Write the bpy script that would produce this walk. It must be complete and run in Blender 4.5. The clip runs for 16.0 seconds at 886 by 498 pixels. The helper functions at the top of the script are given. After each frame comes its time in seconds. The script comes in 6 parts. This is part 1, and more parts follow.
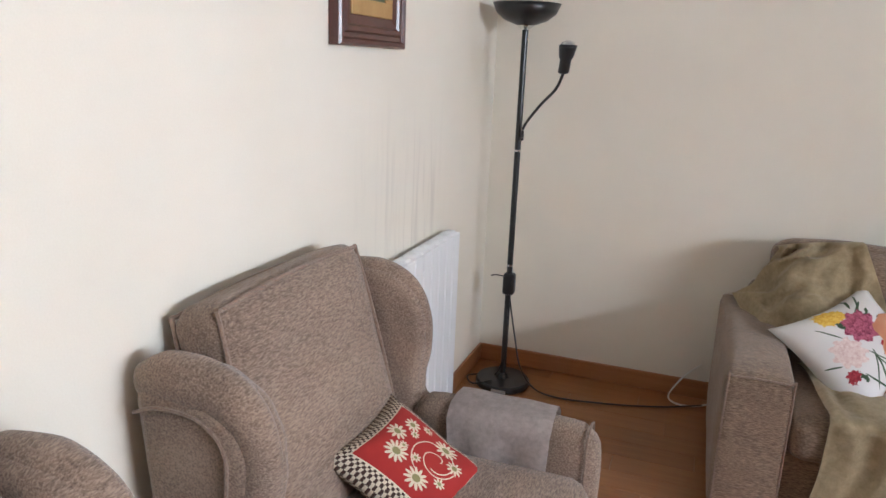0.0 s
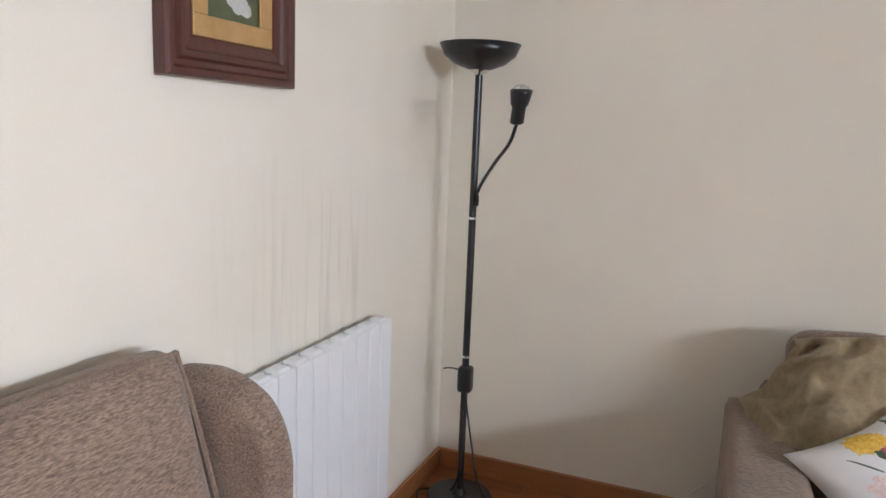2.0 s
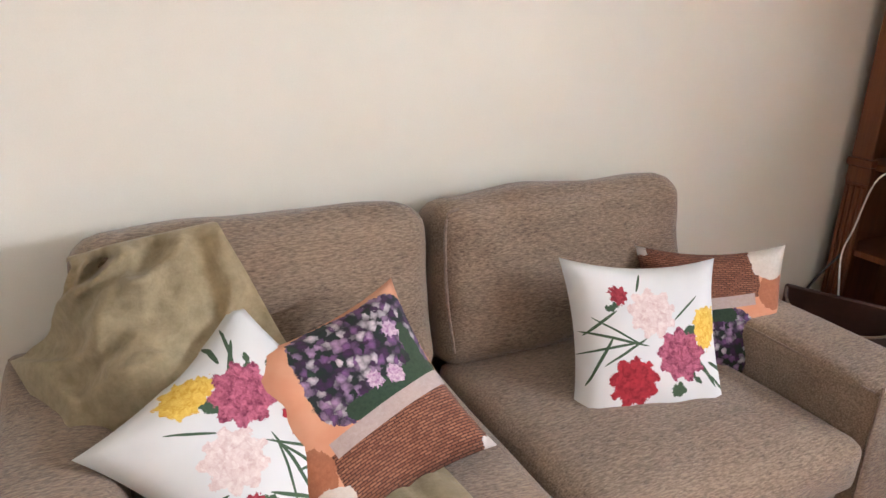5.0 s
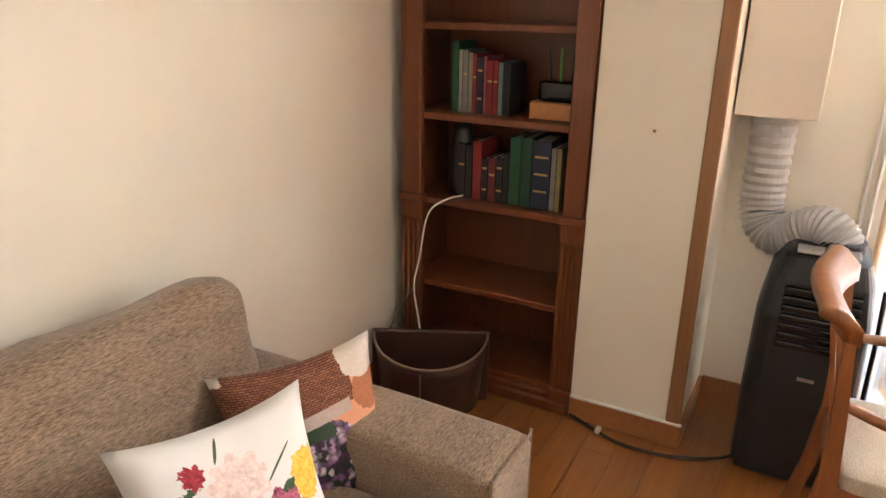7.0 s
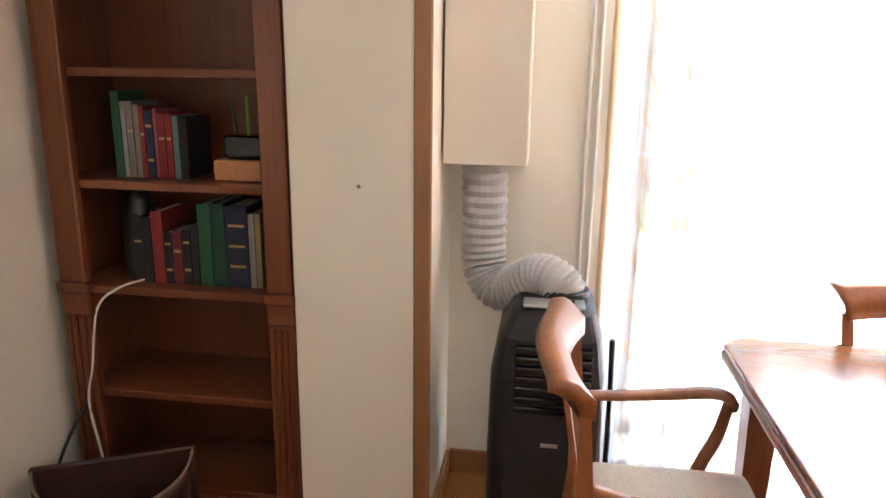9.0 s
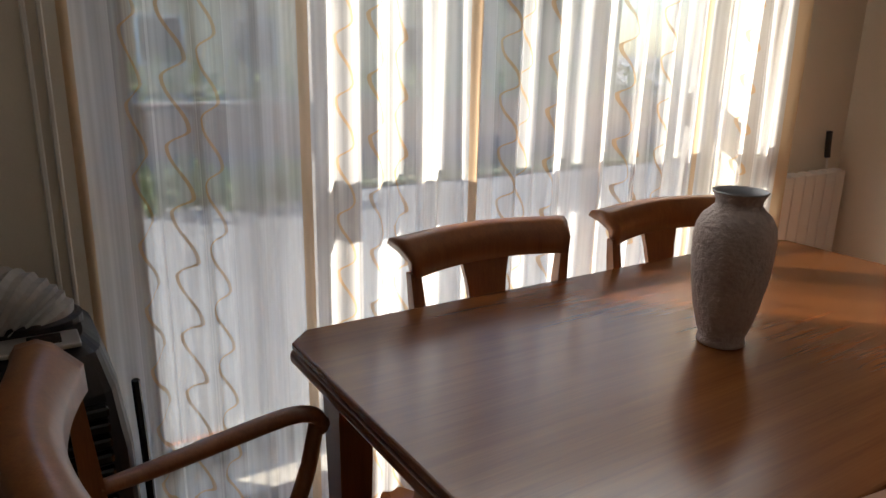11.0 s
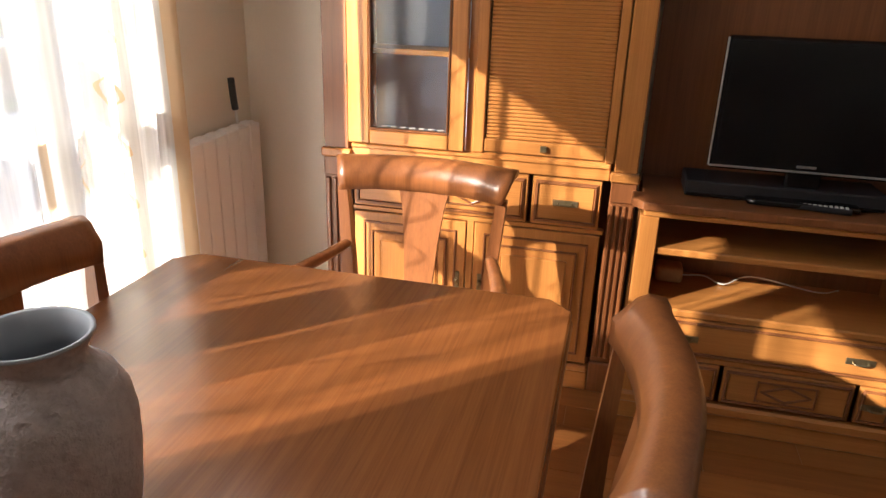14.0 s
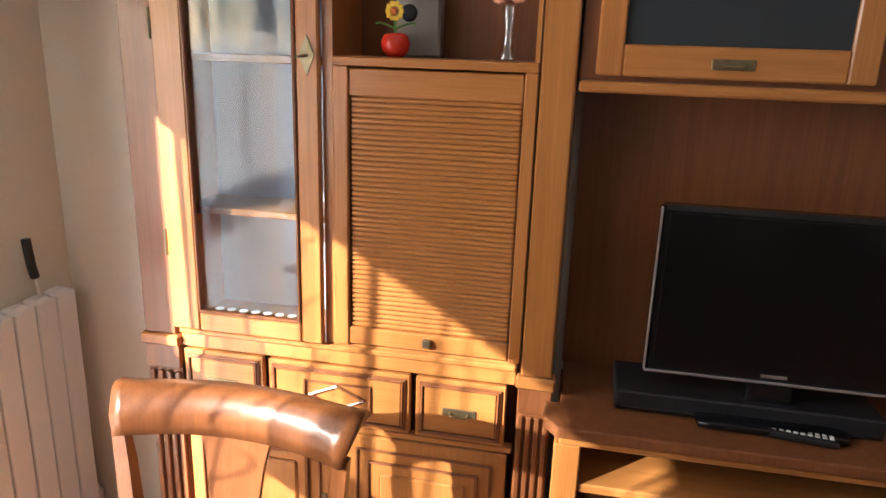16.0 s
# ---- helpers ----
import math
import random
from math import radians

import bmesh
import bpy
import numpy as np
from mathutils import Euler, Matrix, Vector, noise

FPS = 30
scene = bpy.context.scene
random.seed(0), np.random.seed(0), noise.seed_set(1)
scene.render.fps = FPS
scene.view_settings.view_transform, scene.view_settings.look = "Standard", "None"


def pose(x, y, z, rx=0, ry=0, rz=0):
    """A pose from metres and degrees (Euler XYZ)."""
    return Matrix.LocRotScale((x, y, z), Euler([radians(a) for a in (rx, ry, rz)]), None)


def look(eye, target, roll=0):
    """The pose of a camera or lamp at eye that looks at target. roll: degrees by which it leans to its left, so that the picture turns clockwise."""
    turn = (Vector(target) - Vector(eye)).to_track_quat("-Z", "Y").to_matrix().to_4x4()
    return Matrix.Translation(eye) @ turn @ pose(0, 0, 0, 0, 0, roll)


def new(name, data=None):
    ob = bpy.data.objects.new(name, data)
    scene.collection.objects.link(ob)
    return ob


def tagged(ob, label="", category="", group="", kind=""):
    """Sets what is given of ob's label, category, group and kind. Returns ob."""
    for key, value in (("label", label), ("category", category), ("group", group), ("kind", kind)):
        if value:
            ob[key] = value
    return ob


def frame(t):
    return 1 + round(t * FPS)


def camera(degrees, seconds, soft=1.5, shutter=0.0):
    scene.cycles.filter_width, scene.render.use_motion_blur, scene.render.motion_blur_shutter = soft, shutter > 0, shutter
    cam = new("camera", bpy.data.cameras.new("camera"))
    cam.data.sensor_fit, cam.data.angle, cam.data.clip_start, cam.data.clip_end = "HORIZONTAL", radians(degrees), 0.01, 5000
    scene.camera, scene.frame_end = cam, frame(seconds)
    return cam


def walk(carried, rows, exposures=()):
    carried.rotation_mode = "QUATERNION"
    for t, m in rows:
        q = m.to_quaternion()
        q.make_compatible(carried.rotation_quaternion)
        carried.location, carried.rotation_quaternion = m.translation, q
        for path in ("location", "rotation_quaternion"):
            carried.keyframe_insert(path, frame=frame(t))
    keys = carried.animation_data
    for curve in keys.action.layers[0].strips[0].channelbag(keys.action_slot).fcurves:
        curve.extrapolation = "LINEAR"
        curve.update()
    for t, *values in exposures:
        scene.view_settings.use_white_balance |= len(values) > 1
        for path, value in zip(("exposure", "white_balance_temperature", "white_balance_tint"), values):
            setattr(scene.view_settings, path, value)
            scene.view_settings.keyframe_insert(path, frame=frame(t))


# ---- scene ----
cam = camera(64.6, 16.0)
PATH = [
    (0, (0.971, 0.126, 1.501), (0.316, 1.945, 0.99), 2.3),
    (0.5, (0.955, 0.272, 1.513), (0.301, 2.113, 1.083), 2.4),
    (1, (1.023, 0.405, 1.505), (0.373, 2.259, 1.13), 2.3),
    (1.5, (1.105, 0.548, 1.463), (0.419, 2.395, 1.118), 2.3),
    (2, (1.063, 0.758, 1.451), (0.331, 2.59, 1.12), 2.3),
    (2.5, (1.049, 0.942, 1.448), (0.332, 2.779, 1.115), 2.2),
    (3, (1.117, 1.124, 1.413), (0.56, 3.014, 1.071), 2.1),
    (3.5, (1.188, 1.304, 1.38), (0.93, 3.252, 1.009), 2.4),
    (4, (1.246, 1.489, 1.409), (1.275, 3.414, 0.866), 2.4),
    (4.5, (1.319, 1.567, 1.427), (1.753, 3.399, 0.752), 1.4),
    (5, (1.384, 1.647, 1.368), (2.236, 3.324, 0.689), 1.8),
    (7.5, (1.842, 1.947, 1.562), (3.584, 2.7, 0.929), 0.7),
    (8, (1.944, 1.89, 1.549), (3.756, 2.516, 0.978), 0.6),
    (10.5, (2.621, 1.906, 1.36), (4.439, 1.254, 0.841), 1.2),
    (11, (2.781, 1.843, 1.341), (4.402, 0.807, 0.795), 1.3),
    (11.5, (2.855, 1.755, 1.329), (4.254, 0.439, 0.77), 1.3),
    (12, (3.012, 1.723, 1.336), (4.102, 0.155, 0.742), 1.5),
    (12.5, (3.111, 1.663, 1.329), (3.871, -0.074, 0.692), 1.5),
    (13, (3.124, 1.451, 1.315), (3.688, -0.339, 0.624), 1.6),
    (13.5, (3.101, 1.253, 1.358), (3.585, -0.55, 0.641), 1.8),
    (14, (3.128, 1.069, 1.397), (3.563, -0.745, 0.676), 1.9),
    (14.5, (3.13, 0.921, 1.47), (3.509, -0.907, 0.753), 2.0),
    (15, (3.011, 0.711, 1.502), (3.384, -1.143, 0.851), 1.9),
    (15.5, (2.986, 0.54, 1.522), (3.355, -1.335, 0.932), 1.9),
    (16, (3.009, 0.339, 1.579), (3.38, -1.548, 1.029), 1.9),
]
walk(cam, [(t, look(eye, target, roll)) for t, eye, target, roll in PATH],
     exposures=[(0, 4.08, 5350, 10), (3, 3.95, 5400, 10), (4.5, 4.4, 5500, 10), (5, 4.68, 5450, 10), (7.5, 4.9, 6500, 10), (8.2, 5.05, 5700, 10), (10.3, 2.85, 6200, 10), (11, 1.55, 6300, 10), (12.5, 1.5, 6300, 10), (13.5, 2.5, 6100, 10), (14.5, 2.35, 6000, 10), (16, 2.8, 5650, 10)])

# ---- light ----
SUN_AZ, SUN_EL = 45.0, 23.0
world = bpy.data.worlds.new("world")
scene.world = world
world.use_nodes = True
wn = world.node_tree.nodes
sky = wn.new("ShaderNodeTexSky")
sky.sky_type, sky.sun_disc = "NISHITA", False
sky.sun_elevation, sky.sun_rotation = radians(SUN_EL), radians(SUN_AZ)
wn["Background"].inputs["Strength"].default_value = 0.15
world.node_tree.links.new(sky.outputs[0], wn["Background"].inputs["Color"])
sun_data = bpy.data.lights.new("sun", "SUN")
sun_data.energy, sun_data.angle, sun_data.color = 5.0, radians(0.6), (1.0, 0.89, 0.74)
sun = new("sun", sun_data)
sun_dir = Vector((math.sin(radians(SUN_AZ)) * math.cos(radians(SUN_EL)),
                  math.cos(radians(SUN_AZ)) * math.cos(radians(SUN_EL)), math.sin(radians(SUN_EL))))
sun.rotation_euler = sun_dir.to_track_quat("Z", "Y").to_euler()
sun.location = (9, 7, 5)
# added fill lamp on the curtain's room side, standing in for skylight under the window's head
day_data = bpy.data.lights.new("daylight_fill", "AREA")
day_data.shape, day_data.size, day_data.size_y = "RECTANGLE", 2.2, 0.26
day_data.energy, day_data.color = 3.5, (1.0, 0.985, 0.945)
day = new("daylight_fill", day_data)
day_data.spread = radians(116)
day.matrix_basis = look((4.35, 0.44, 1.86), (0.6, 1.0, 1.5))


# ---- materials ----
def mat(name):
    m = bpy.data.materials.new(name)
    m.use_nodes = True
    return m, m.node_tree.nodes, m.node_tree.links, m.node_tree.nodes["Principled BSDF"]


def ramp(n, stops):
    r = n.new("ShaderNodeValToRGB")
    el = r.color_ramp.elements
    while len(el) < len(stops):
        el.new(0.5)
    for e, (p, c) in zip(el, stops):
        e.position, e.color = p, (*c, 1)
    return r


def noise_tex(n, l, vec, scale, detail=4, rough=0.55):
    t = n.new("ShaderNodeTexNoise")
    t.inputs["Scale"].default_value, t.inputs["Detail"].default_value = scale, detail
    t.inputs["Roughness"].default_value = rough
    l.new(vec, t.inputs["Vector"])
    return t


def mapping(n, l, scale, coord="Object"):
    tc, mp = n.new("ShaderNodeTexCoord"), n.new("ShaderNodeMapping")
    mp.inputs["Scale"].default_value = scale
    l.new(tc.outputs[coord], mp.inputs["Vector"])
    return mp.outputs["Vector"]


def bump(n, l, height, bsdf, strength, dist=0.002):
    b = n.new("ShaderNodeBump")
    b.inputs["Strength"].default_value, b.inputs["Distance"].default_value = strength, dist
    l.new(height, b.inputs["Height"])
    l.new(b.outputs[0], bsdf.inputs["Normal"])


def mottled(name, dark, light, scale=6.0, fine=180.0, rough=0.6, bumpy=0.2, metal=0.0, coat=0.0, dist=0.002):
    m, n, l, b = mat(name)
    v = mapping(n, l, (1, 1, 1))
    a, f = noise_tex(n, l, v, scale), noise_tex(n, l, v, fine, 3)
    mix = n.new("ShaderNodeMath")
    mix.operation = "MULTIPLY_ADD"
    mix.inputs[1].default_value = 0.35
    l.new(f.outputs[0], mix.inputs[0])
    sc = n.new("ShaderNodeMath")
    sc.operation = "MULTIPLY"
    sc.inputs[1].default_value = 0.65
    l.new(a.outputs[0], sc.inputs[0])
    l.new(sc.outputs[0], mix.inputs[2])
    r = ramp(n, [(0.3, dark), (0.7, light)])
    l.new(mix.outputs[0], r.inputs[0])
    l.new(r.outputs[0], b.inputs["Base Color"])
    b.inputs["Roughness"].default_value, b.inputs["Metallic"].default_value = rough, metal
    b.inputs["Coat Weight"].default_value, b.inputs["Coat Roughness"].default_value = coat, 0.12
    if bumpy:
        bump(n, l, f.outputs[0], b, bumpy, dist)
    return m


def wood(name, dark, light, axis="x", rough=0.35, coat=0.3, grain=1.0, vary=0.0):
    m, n, l, b = mat(name)
    s = {"x": (1.0, 42, 42), "y": (42, 1.0, 42), "z": (42, 42, 1.0)}[axis]
    v = mapping(n, l, tuple(k * grain for k in s))
    warp = noise_tex(n, l, v, 1.0, 6, 0.65)
    fine = noise_tex(n, l, v, 7.0, 3, 0.6)
    add = n.new("ShaderNodeMath")
    add.operation = "MULTIPLY_ADD"
    add.inputs[1].default_value = 0.4
    l.new(fine.outputs[0], add.inputs[0])
    half = n.new("ShaderNodeMath")
    half.operation = "MULTIPLY"
    half.inputs[1].default_value = 0.6
    l.new(warp.outputs[0], half.inputs[0])
    l.new(half.outputs[0], add.inputs[2])
    src = add.outputs[0]
    if vary:
        oi, vm = n.new("ShaderNodeObjectInfo"), n.new("ShaderNodeMath")
        vm.operation = "MULTIPLY_ADD"
        vm.inputs[1].default_value = vary
        l.new(oi.outputs["Random"], vm.inputs[0])
        l.new(src, vm.inputs[2])
        sub = n.new("ShaderNodeMath")
        sub.operation = "SUBTRACT"
        sub.inputs[1].default_value = vary / 2
        l.new(vm.outputs[0], sub.inputs[0])
        src = sub.outputs[0]
    mid = tuple((a + c) / 2 for a, c in zip(dark, light))
    r = ramp(n, [(0.28, dark), (0.5, mid), (0.72, light)])
    l.new(src, r.inputs[0])
    l.new(r.outputs[0], b.inputs["Base Color"])
    b.inputs["Roughness"].default_value = rough
    b.inputs["Coat Weight"].default_value, b.inputs["Coat Roughness"].default_value = coat, 0.18
    bump(n, l, fine.outputs[0], b, 0.12, 0.001)
    return m


def fabric(name, dark, light, weave=420.0, rough=0.95, bumpy=0.5, streak=(1, 3, 1)):
    m, n, l, b = mat(name)
    v = mapping(n, l, streak)
    a, f = noise_tex(n, l, v, weave / 4, 3, 0.7), noise_tex(n, l, v, 5.0, 3)
    w = n.new("ShaderNodeMath")
    w.operation = "MULTIPLY_ADD"
    w.inputs[1].default_value = 0.25
    l.new(f.outputs[0], w.inputs[0])
    k = n.new("ShaderNodeMath")
    k.operation = "MULTIPLY"
    k.inputs[1].default_value = 0.75
    l.new(a.outputs[0], k.inputs[0])
    l.new(k.outputs[0], w.inputs[2])
    r = ramp(n, [(0.37, dark), (0.63, light)])
    l.new(w.outputs[0], r.inputs[0])
    l.new(r.outputs[0], b.inputs["Base Color"])
    b.inputs["Roughness"].default_value = rough
    b.inputs["Sheen Weight"].default_value = 0.25
    bump(n, l, a.outputs[0], b, bumpy, 0.003)
    return m


def plain(name, color, rough=0.5, metal=0.0, trans=0.0):
    m, n, l, b = mat(name)
    b.inputs["Base Color"].default_value = (*color, 1)
    b.inputs["Roughness"].default_value, b.inputs["Metallic"].default_value = rough, metal
    b.inputs["Transmission Weight"].default_value = trans
    return m


M_WALL = mottled("cream_wall_paint", (0.74, 0.69, 0.58), (0.82, 0.77, 0.67), 1.2, 260, 0.75, 0.12)
M_CEIL = mottled("ceiling_paint", (0.8, 0.79, 0.76), (0.84, 0.83, 0.8), 1.0, 200, 0.8, 0.08)
M_FLOOR = wood("parquet", (0.19, 0.068, 0.017), (0.34, 0.138, 0.038), "x", 0.28, 0.35, 0.8, 0.22)
M_BASE = wood("baseboard_wood", (0.26, 0.105, 0.035), (0.40, 0.18, 0.065), "x", 0.35, 0.2)
M_TRIM = wood("corner_trim_wood", (0.22, 0.10, 0.04), (0.34, 0.17, 0.07), "z", 0.4, 0.2)
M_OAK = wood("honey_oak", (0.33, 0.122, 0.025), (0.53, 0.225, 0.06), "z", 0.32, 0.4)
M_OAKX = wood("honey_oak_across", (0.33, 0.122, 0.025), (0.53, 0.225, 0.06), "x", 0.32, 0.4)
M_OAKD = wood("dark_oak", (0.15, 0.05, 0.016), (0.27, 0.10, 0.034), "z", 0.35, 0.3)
M_BOOKC = wood("bookcase_oak", (0.095, 0.024, 0.008), (0.205, 0.062, 0.018), "z", 0.38, 0.25)
M_TABLE = wood("table_cherry", (0.145, 0.046, 0.0125), (0.26, 0.092, 0.024), "y", 0.27, 0.42, 0.8)
M_CHAIR = wood("chair_cherry", (0.165, 0.052, 0.016), (0.33, 0.120, 0.036), "z", 0.33, 0.25)
M_SOFA = fabric("sofa_weave", (0.10, 0.063, 0.039), (0.345, 0.246, 0.165), 820, 0.95, 0.7, (0.3, 1.2, 1.6))
M_ARMC = fabric("armchair_weave", (0.125, 0.082, 0.057), (0.38, 0.28, 0.207), 820, 0.95, 0.7, (1.3, 0.3, 1.5))
M_PIPING = fabric("piping_weave", (0.17, 0.11, 0.08), (0.30, 0.22, 0.16), 460)
M_BLANKET = fabric("olive_fleece", (0.49, 0.39, 0.23), (0.63, 0.52, 0.32), 150, 1.0, 0.8, (1, 1, 1))
M_THROW = fabric("taupe_fleece", (0.50, 0.44, 0.41), (0.66, 0.59, 0.56), 200, 1.0, 0.5, (1, 1, 1))
M_SEAT = fabric("seat_upholstery", (0.42, 0.36, 0.28), (0.58, 0.5, 0.4), 420)
M_RAD = mottled("radiator_enamel", (0.78, 0.79, 0.8), (0.84, 0.85, 0.86), 3, 90, 0.35, 0.03)
M_BLACK = mottled("black_metal", (0.012, 0.012, 0.013), (0.022, 0.022, 0.023), 20, 220, 0.3, 0.05)
M_PLASTIC = mottled("charcoal_plastic", (0.011, 0.0115, 0.014), (0.019, 0.020, 0.024), 10, 320, 0.4, 0.1)
M_GLOSS = plain("gloss_black", (0.006, 0.006, 0.007), 0.12)
M_SCREEN = plain("screen_glass", (0.004, 0.004, 0.005), 0.16)
M_CHROME = plain("chrome", (0.75, 0.75, 0.76), 0.15, 1.0)
M_BRASS = mottled("aged_brass", (0.20, 0.16, 0.09), (0.36, 0.30, 0.18), 40, 300, 0.38, 0.1, 0.9)
M_SILVER = plain("silver_trim", (0.6, 0.61, 0.62), 0.3, 0.9)
M_CABLEW = plain("white_cable", (0.7, 0.68, 0.62), 0.5)
M_DUCT = mottled("grey_duct_film", (0.34, 0.335, 0.33), (0.46, 0.455, 0.45), 12, 140, 0.45, 0.2)
M_BOXP = mottled("white_box_panel", (0.70, 0.64, 0.55), (0.77, 0.72, 0.63), 2, 200, 0.6, 0.08)
M_LEATHER = mottled("brown_leather", (0.03, 0.011, 0.008), (0.065, 0.026, 0.018), 14, 260, 0.42, 0.35)
M_CERAMIC = mottled("stone_ceramic", (0.33, 0.27, 0.25), (0.56, 0.48, 0.45), 9, 95, 0.75, 0.9, 0.0, 0.0, 0.007)
M_CERIN = plain("ceramic_inside", (0.30, 0.31, 0.33), 0.35)
M_GOLDMAT = mottled("gold_mount", (0.42, 0.26, 0.09), (0.55, 0.36, 0.15), 20, 220, 0.55, 0.1, 0.3)
M_FRAME = wood("mahogany_frame", (0.05, 0.014, 0.010), (0.11, 0.032, 0.022), "z", 0.3, 0.4)
M_PAPER = mottled("book_pages", (0.62, 0.57, 0.46), (0.72, 0.68, 0.57), 5, 400, 0.8, 0.2)
M_WHITEP = plain("white_plastic", (0.75, 0.74, 0.7), 0.4)
M_RED = plain("red_gloss", (0.62, 0.035, 0.015), 0.2)
M_GREEN = plain("leaf_green", (0.12, 0.32, 0.04), 0.4)
M_YELLOW = plain("petal_yellow", (0.75, 0.5, 0.03), 0.5)
M_PEACH = plain("petal_peach", (0.75, 0.35, 0.2), 0.6)
M_ALU = mottled("window_aluminium", (0.30, 0.29, 0.28), (0.36, 0.35, 0.34), 5, 120, 0.4, 0.05)
M_BOXWOOD = wood("pale_wood", (0.42, 0.24, 0.11), (0.55, 0.34, 0.17), "y", 0.5, 0.1)


def glass(name, tint=(1, 1, 1), rough=0.0, share=0.9):
    m, n, l, b = mat(name)
    tr, gl, mx = n.new("ShaderNodeBsdfTransparent"), n.new("ShaderNodeBsdfGlossy"), n.new("ShaderNodeMixShader")
    tr.inputs[0].default_value = (*tint, 1)
    gl.inputs["Roughness"].default_value = rough
    mx.inputs[0].default_value = 1 - share
    l.new(tr.outputs[0], mx.inputs[1])
    l.new(gl.outputs[0], mx.inputs[2])
    l.new(mx.outputs[0], n["Material Output"].inputs[0])
    return m


M_PANE = glass("window_glass", (0.97, 0.98, 0.98), 0.0, 0.94)
M_VASEGLASS = glass("clear_glass", (0.93, 0.95, 0.95), 0.02, 0.75)
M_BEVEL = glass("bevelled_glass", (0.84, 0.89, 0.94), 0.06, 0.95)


def curtain_material():
    """Sheer voile: woven stripes, golden sewn bands and embroidered S-curves, by its own width and height in metres."""
    m, n, l, b = mat("sheer_voile")
    uv, sep = n.new("ShaderNodeUVMap"), n.new("ShaderNodeSeparateXYZ")
    l.new(uv.outputs[0], sep.inputs[0])
    u, v = sep.outputs[0], sep.outputs[1]

    def op(kind, a, c=0.0, d=0.0):
        k = n.new("ShaderNodeMath")
        k.operation = kind
        for i, x in enumerate((a, c, d)):
            if isinstance(x, (int, float)):
                k.inputs[i].default_value = x
            else:
                l.new(x, k.inputs[i])
        return k.outputs[0]

    cell = op("FRACT", op("DIVIDE", op("ADD", u, 0.271), 0.496))
    # golden band at the edge of each repeat
    band = op("LESS_THAN", op("ABSOLUTE", op("SUBTRACT", cell, 0.06)), 0.028)
    # three embroidered S-curves in the middle of each repeat
    trip = op("FRACT", op("MULTIPLY", op("SUBTRACT", cell, 0.42), 6.2))
    inside = op("MULTIPLY", op("GREATER_THAN", cell, 0.42), op("LESS_THAN", cell, 0.904))
    rise = op("FRACT", op("ADD", op("DIVIDE", v, 0.152), op("MULTIPLY", op("FLOOR", op("MULTIPLY", op("SUBTRACT", cell, 0.42), 6.2)), 0.37)))
    tri = op("MINIMUM", op("DIVIDE", rise, 0.74), op("DIVIDE", op("SUBTRACT", 1.0, rise), 0.26))
    wave = op("MULTIPLY", op("SINE", op("MULTIPLY", op("SUBTRACT", tri, 0.5), 3.1416)), 0.26)
    curve = op("LESS_THAN", op("ABSOLUTE", op("SUBTRACT", op("SUBTRACT", trip, 0.5), wave)), 0.048)
    curve = op("MULTIPLY", curve, inside)
    line = op("MULTIPLY", op("LESS_THAN", op("ABSOLUTE", op("SUBTRACT", trip, 0.5)), 0.47), 1.0)
    thread = op("MULTIPLY", op("SUBTRACT", 1.0, line), inside)
    strips = n.new("ShaderNodeTexNoise")
    strips.inputs["Scale"].default_value, strips.inputs["Detail"].default_value = 1.0, 5
    comb = n.new("ShaderNodeCombineXYZ")
    l.new(op("MULTIPLY", u, 150.0), comb.inputs[0])
    l.new(op("MULTIPLY", v, 1.2), comb.inputs[1])
    l.new(comb.outputs[0], strips.inputs["Vector"])
    wide = n.new("ShaderNodeTexNoise")
    wide.inputs["Scale"].default_value, wide.inputs["Detail"].default_value = 1.0, 2
    comb2 = n.new("ShaderNodeCombineXYZ")
    l.new(op("MULTIPLY", u, 42.0), comb2.inputs[0])
    l.new(op("MULTIPLY", v, 0.35), comb2.inputs[1])
    l.new(comb2.outputs[0], wide.inputs["Vector"])
    solid = op("ADD", op("MULTIPLY", band, 0.5), op("ADD", op("MULTIPLY", curve, 0.28), op("MULTIPLY", thread, 0.25)))
    solid = op("MINIMUM", solid, 0.5)
    mid = op("MULTIPLY", inside, 0.16)
    thin = op("ADD", op("SUBTRACT", op("SUBTRACT", 0.32, solid), op("ADD", op("MULTIPLY", op("SUBTRACT", strips.outputs[0], 0.5), 0.32), op("MULTIPLY", op("SUBTRACT", wide.outputs[0], 0.5), 0.85))), mid)
    thin = op("MAXIMUM", op("MINIMUM", thin, 0.62), 0.03)
    col = n.new("ShaderNodeMixRGB")
    col.inputs[1].default_value = (0.80, 0.80, 0.79, 1)
    col.inputs[2].default_value = (0.55, 0.33, 0.12, 1)
    l.new(op("MAXIMUM", op("MULTIPLY", band, 0.75), op("MULTIPLY", curve, 0.8)), col.inputs[0])
    dif, tl, tr = n.new("ShaderNodeBsdfDiffuse"), n.new("ShaderNodeBsdfTranslucent"), n.new("ShaderNodeBsdfTransparent")
    l.new(col.outputs[0], dif.inputs[0])
    l.new(col.outputs[0], tl.inputs[0])
    m1, m2 = n.new("ShaderNodeMixShader"), n.new("ShaderNodeMixShader")
    m1.inputs[0].default_value = 0.72
    l.new(dif.outputs[0], m1.inputs[1])
    l.new(tl.outputs[0], m1.inputs[2])
    l.new(thin, m2.inputs[0])
    l.new(m1.outputs[0], m2.inputs[1])
    l.new(tr.outputs[0], m2.inputs[2])
    l.new(m2.outputs[0], n["Material Output"].inputs[0])
    return m


M_VOILE = curtain_material()


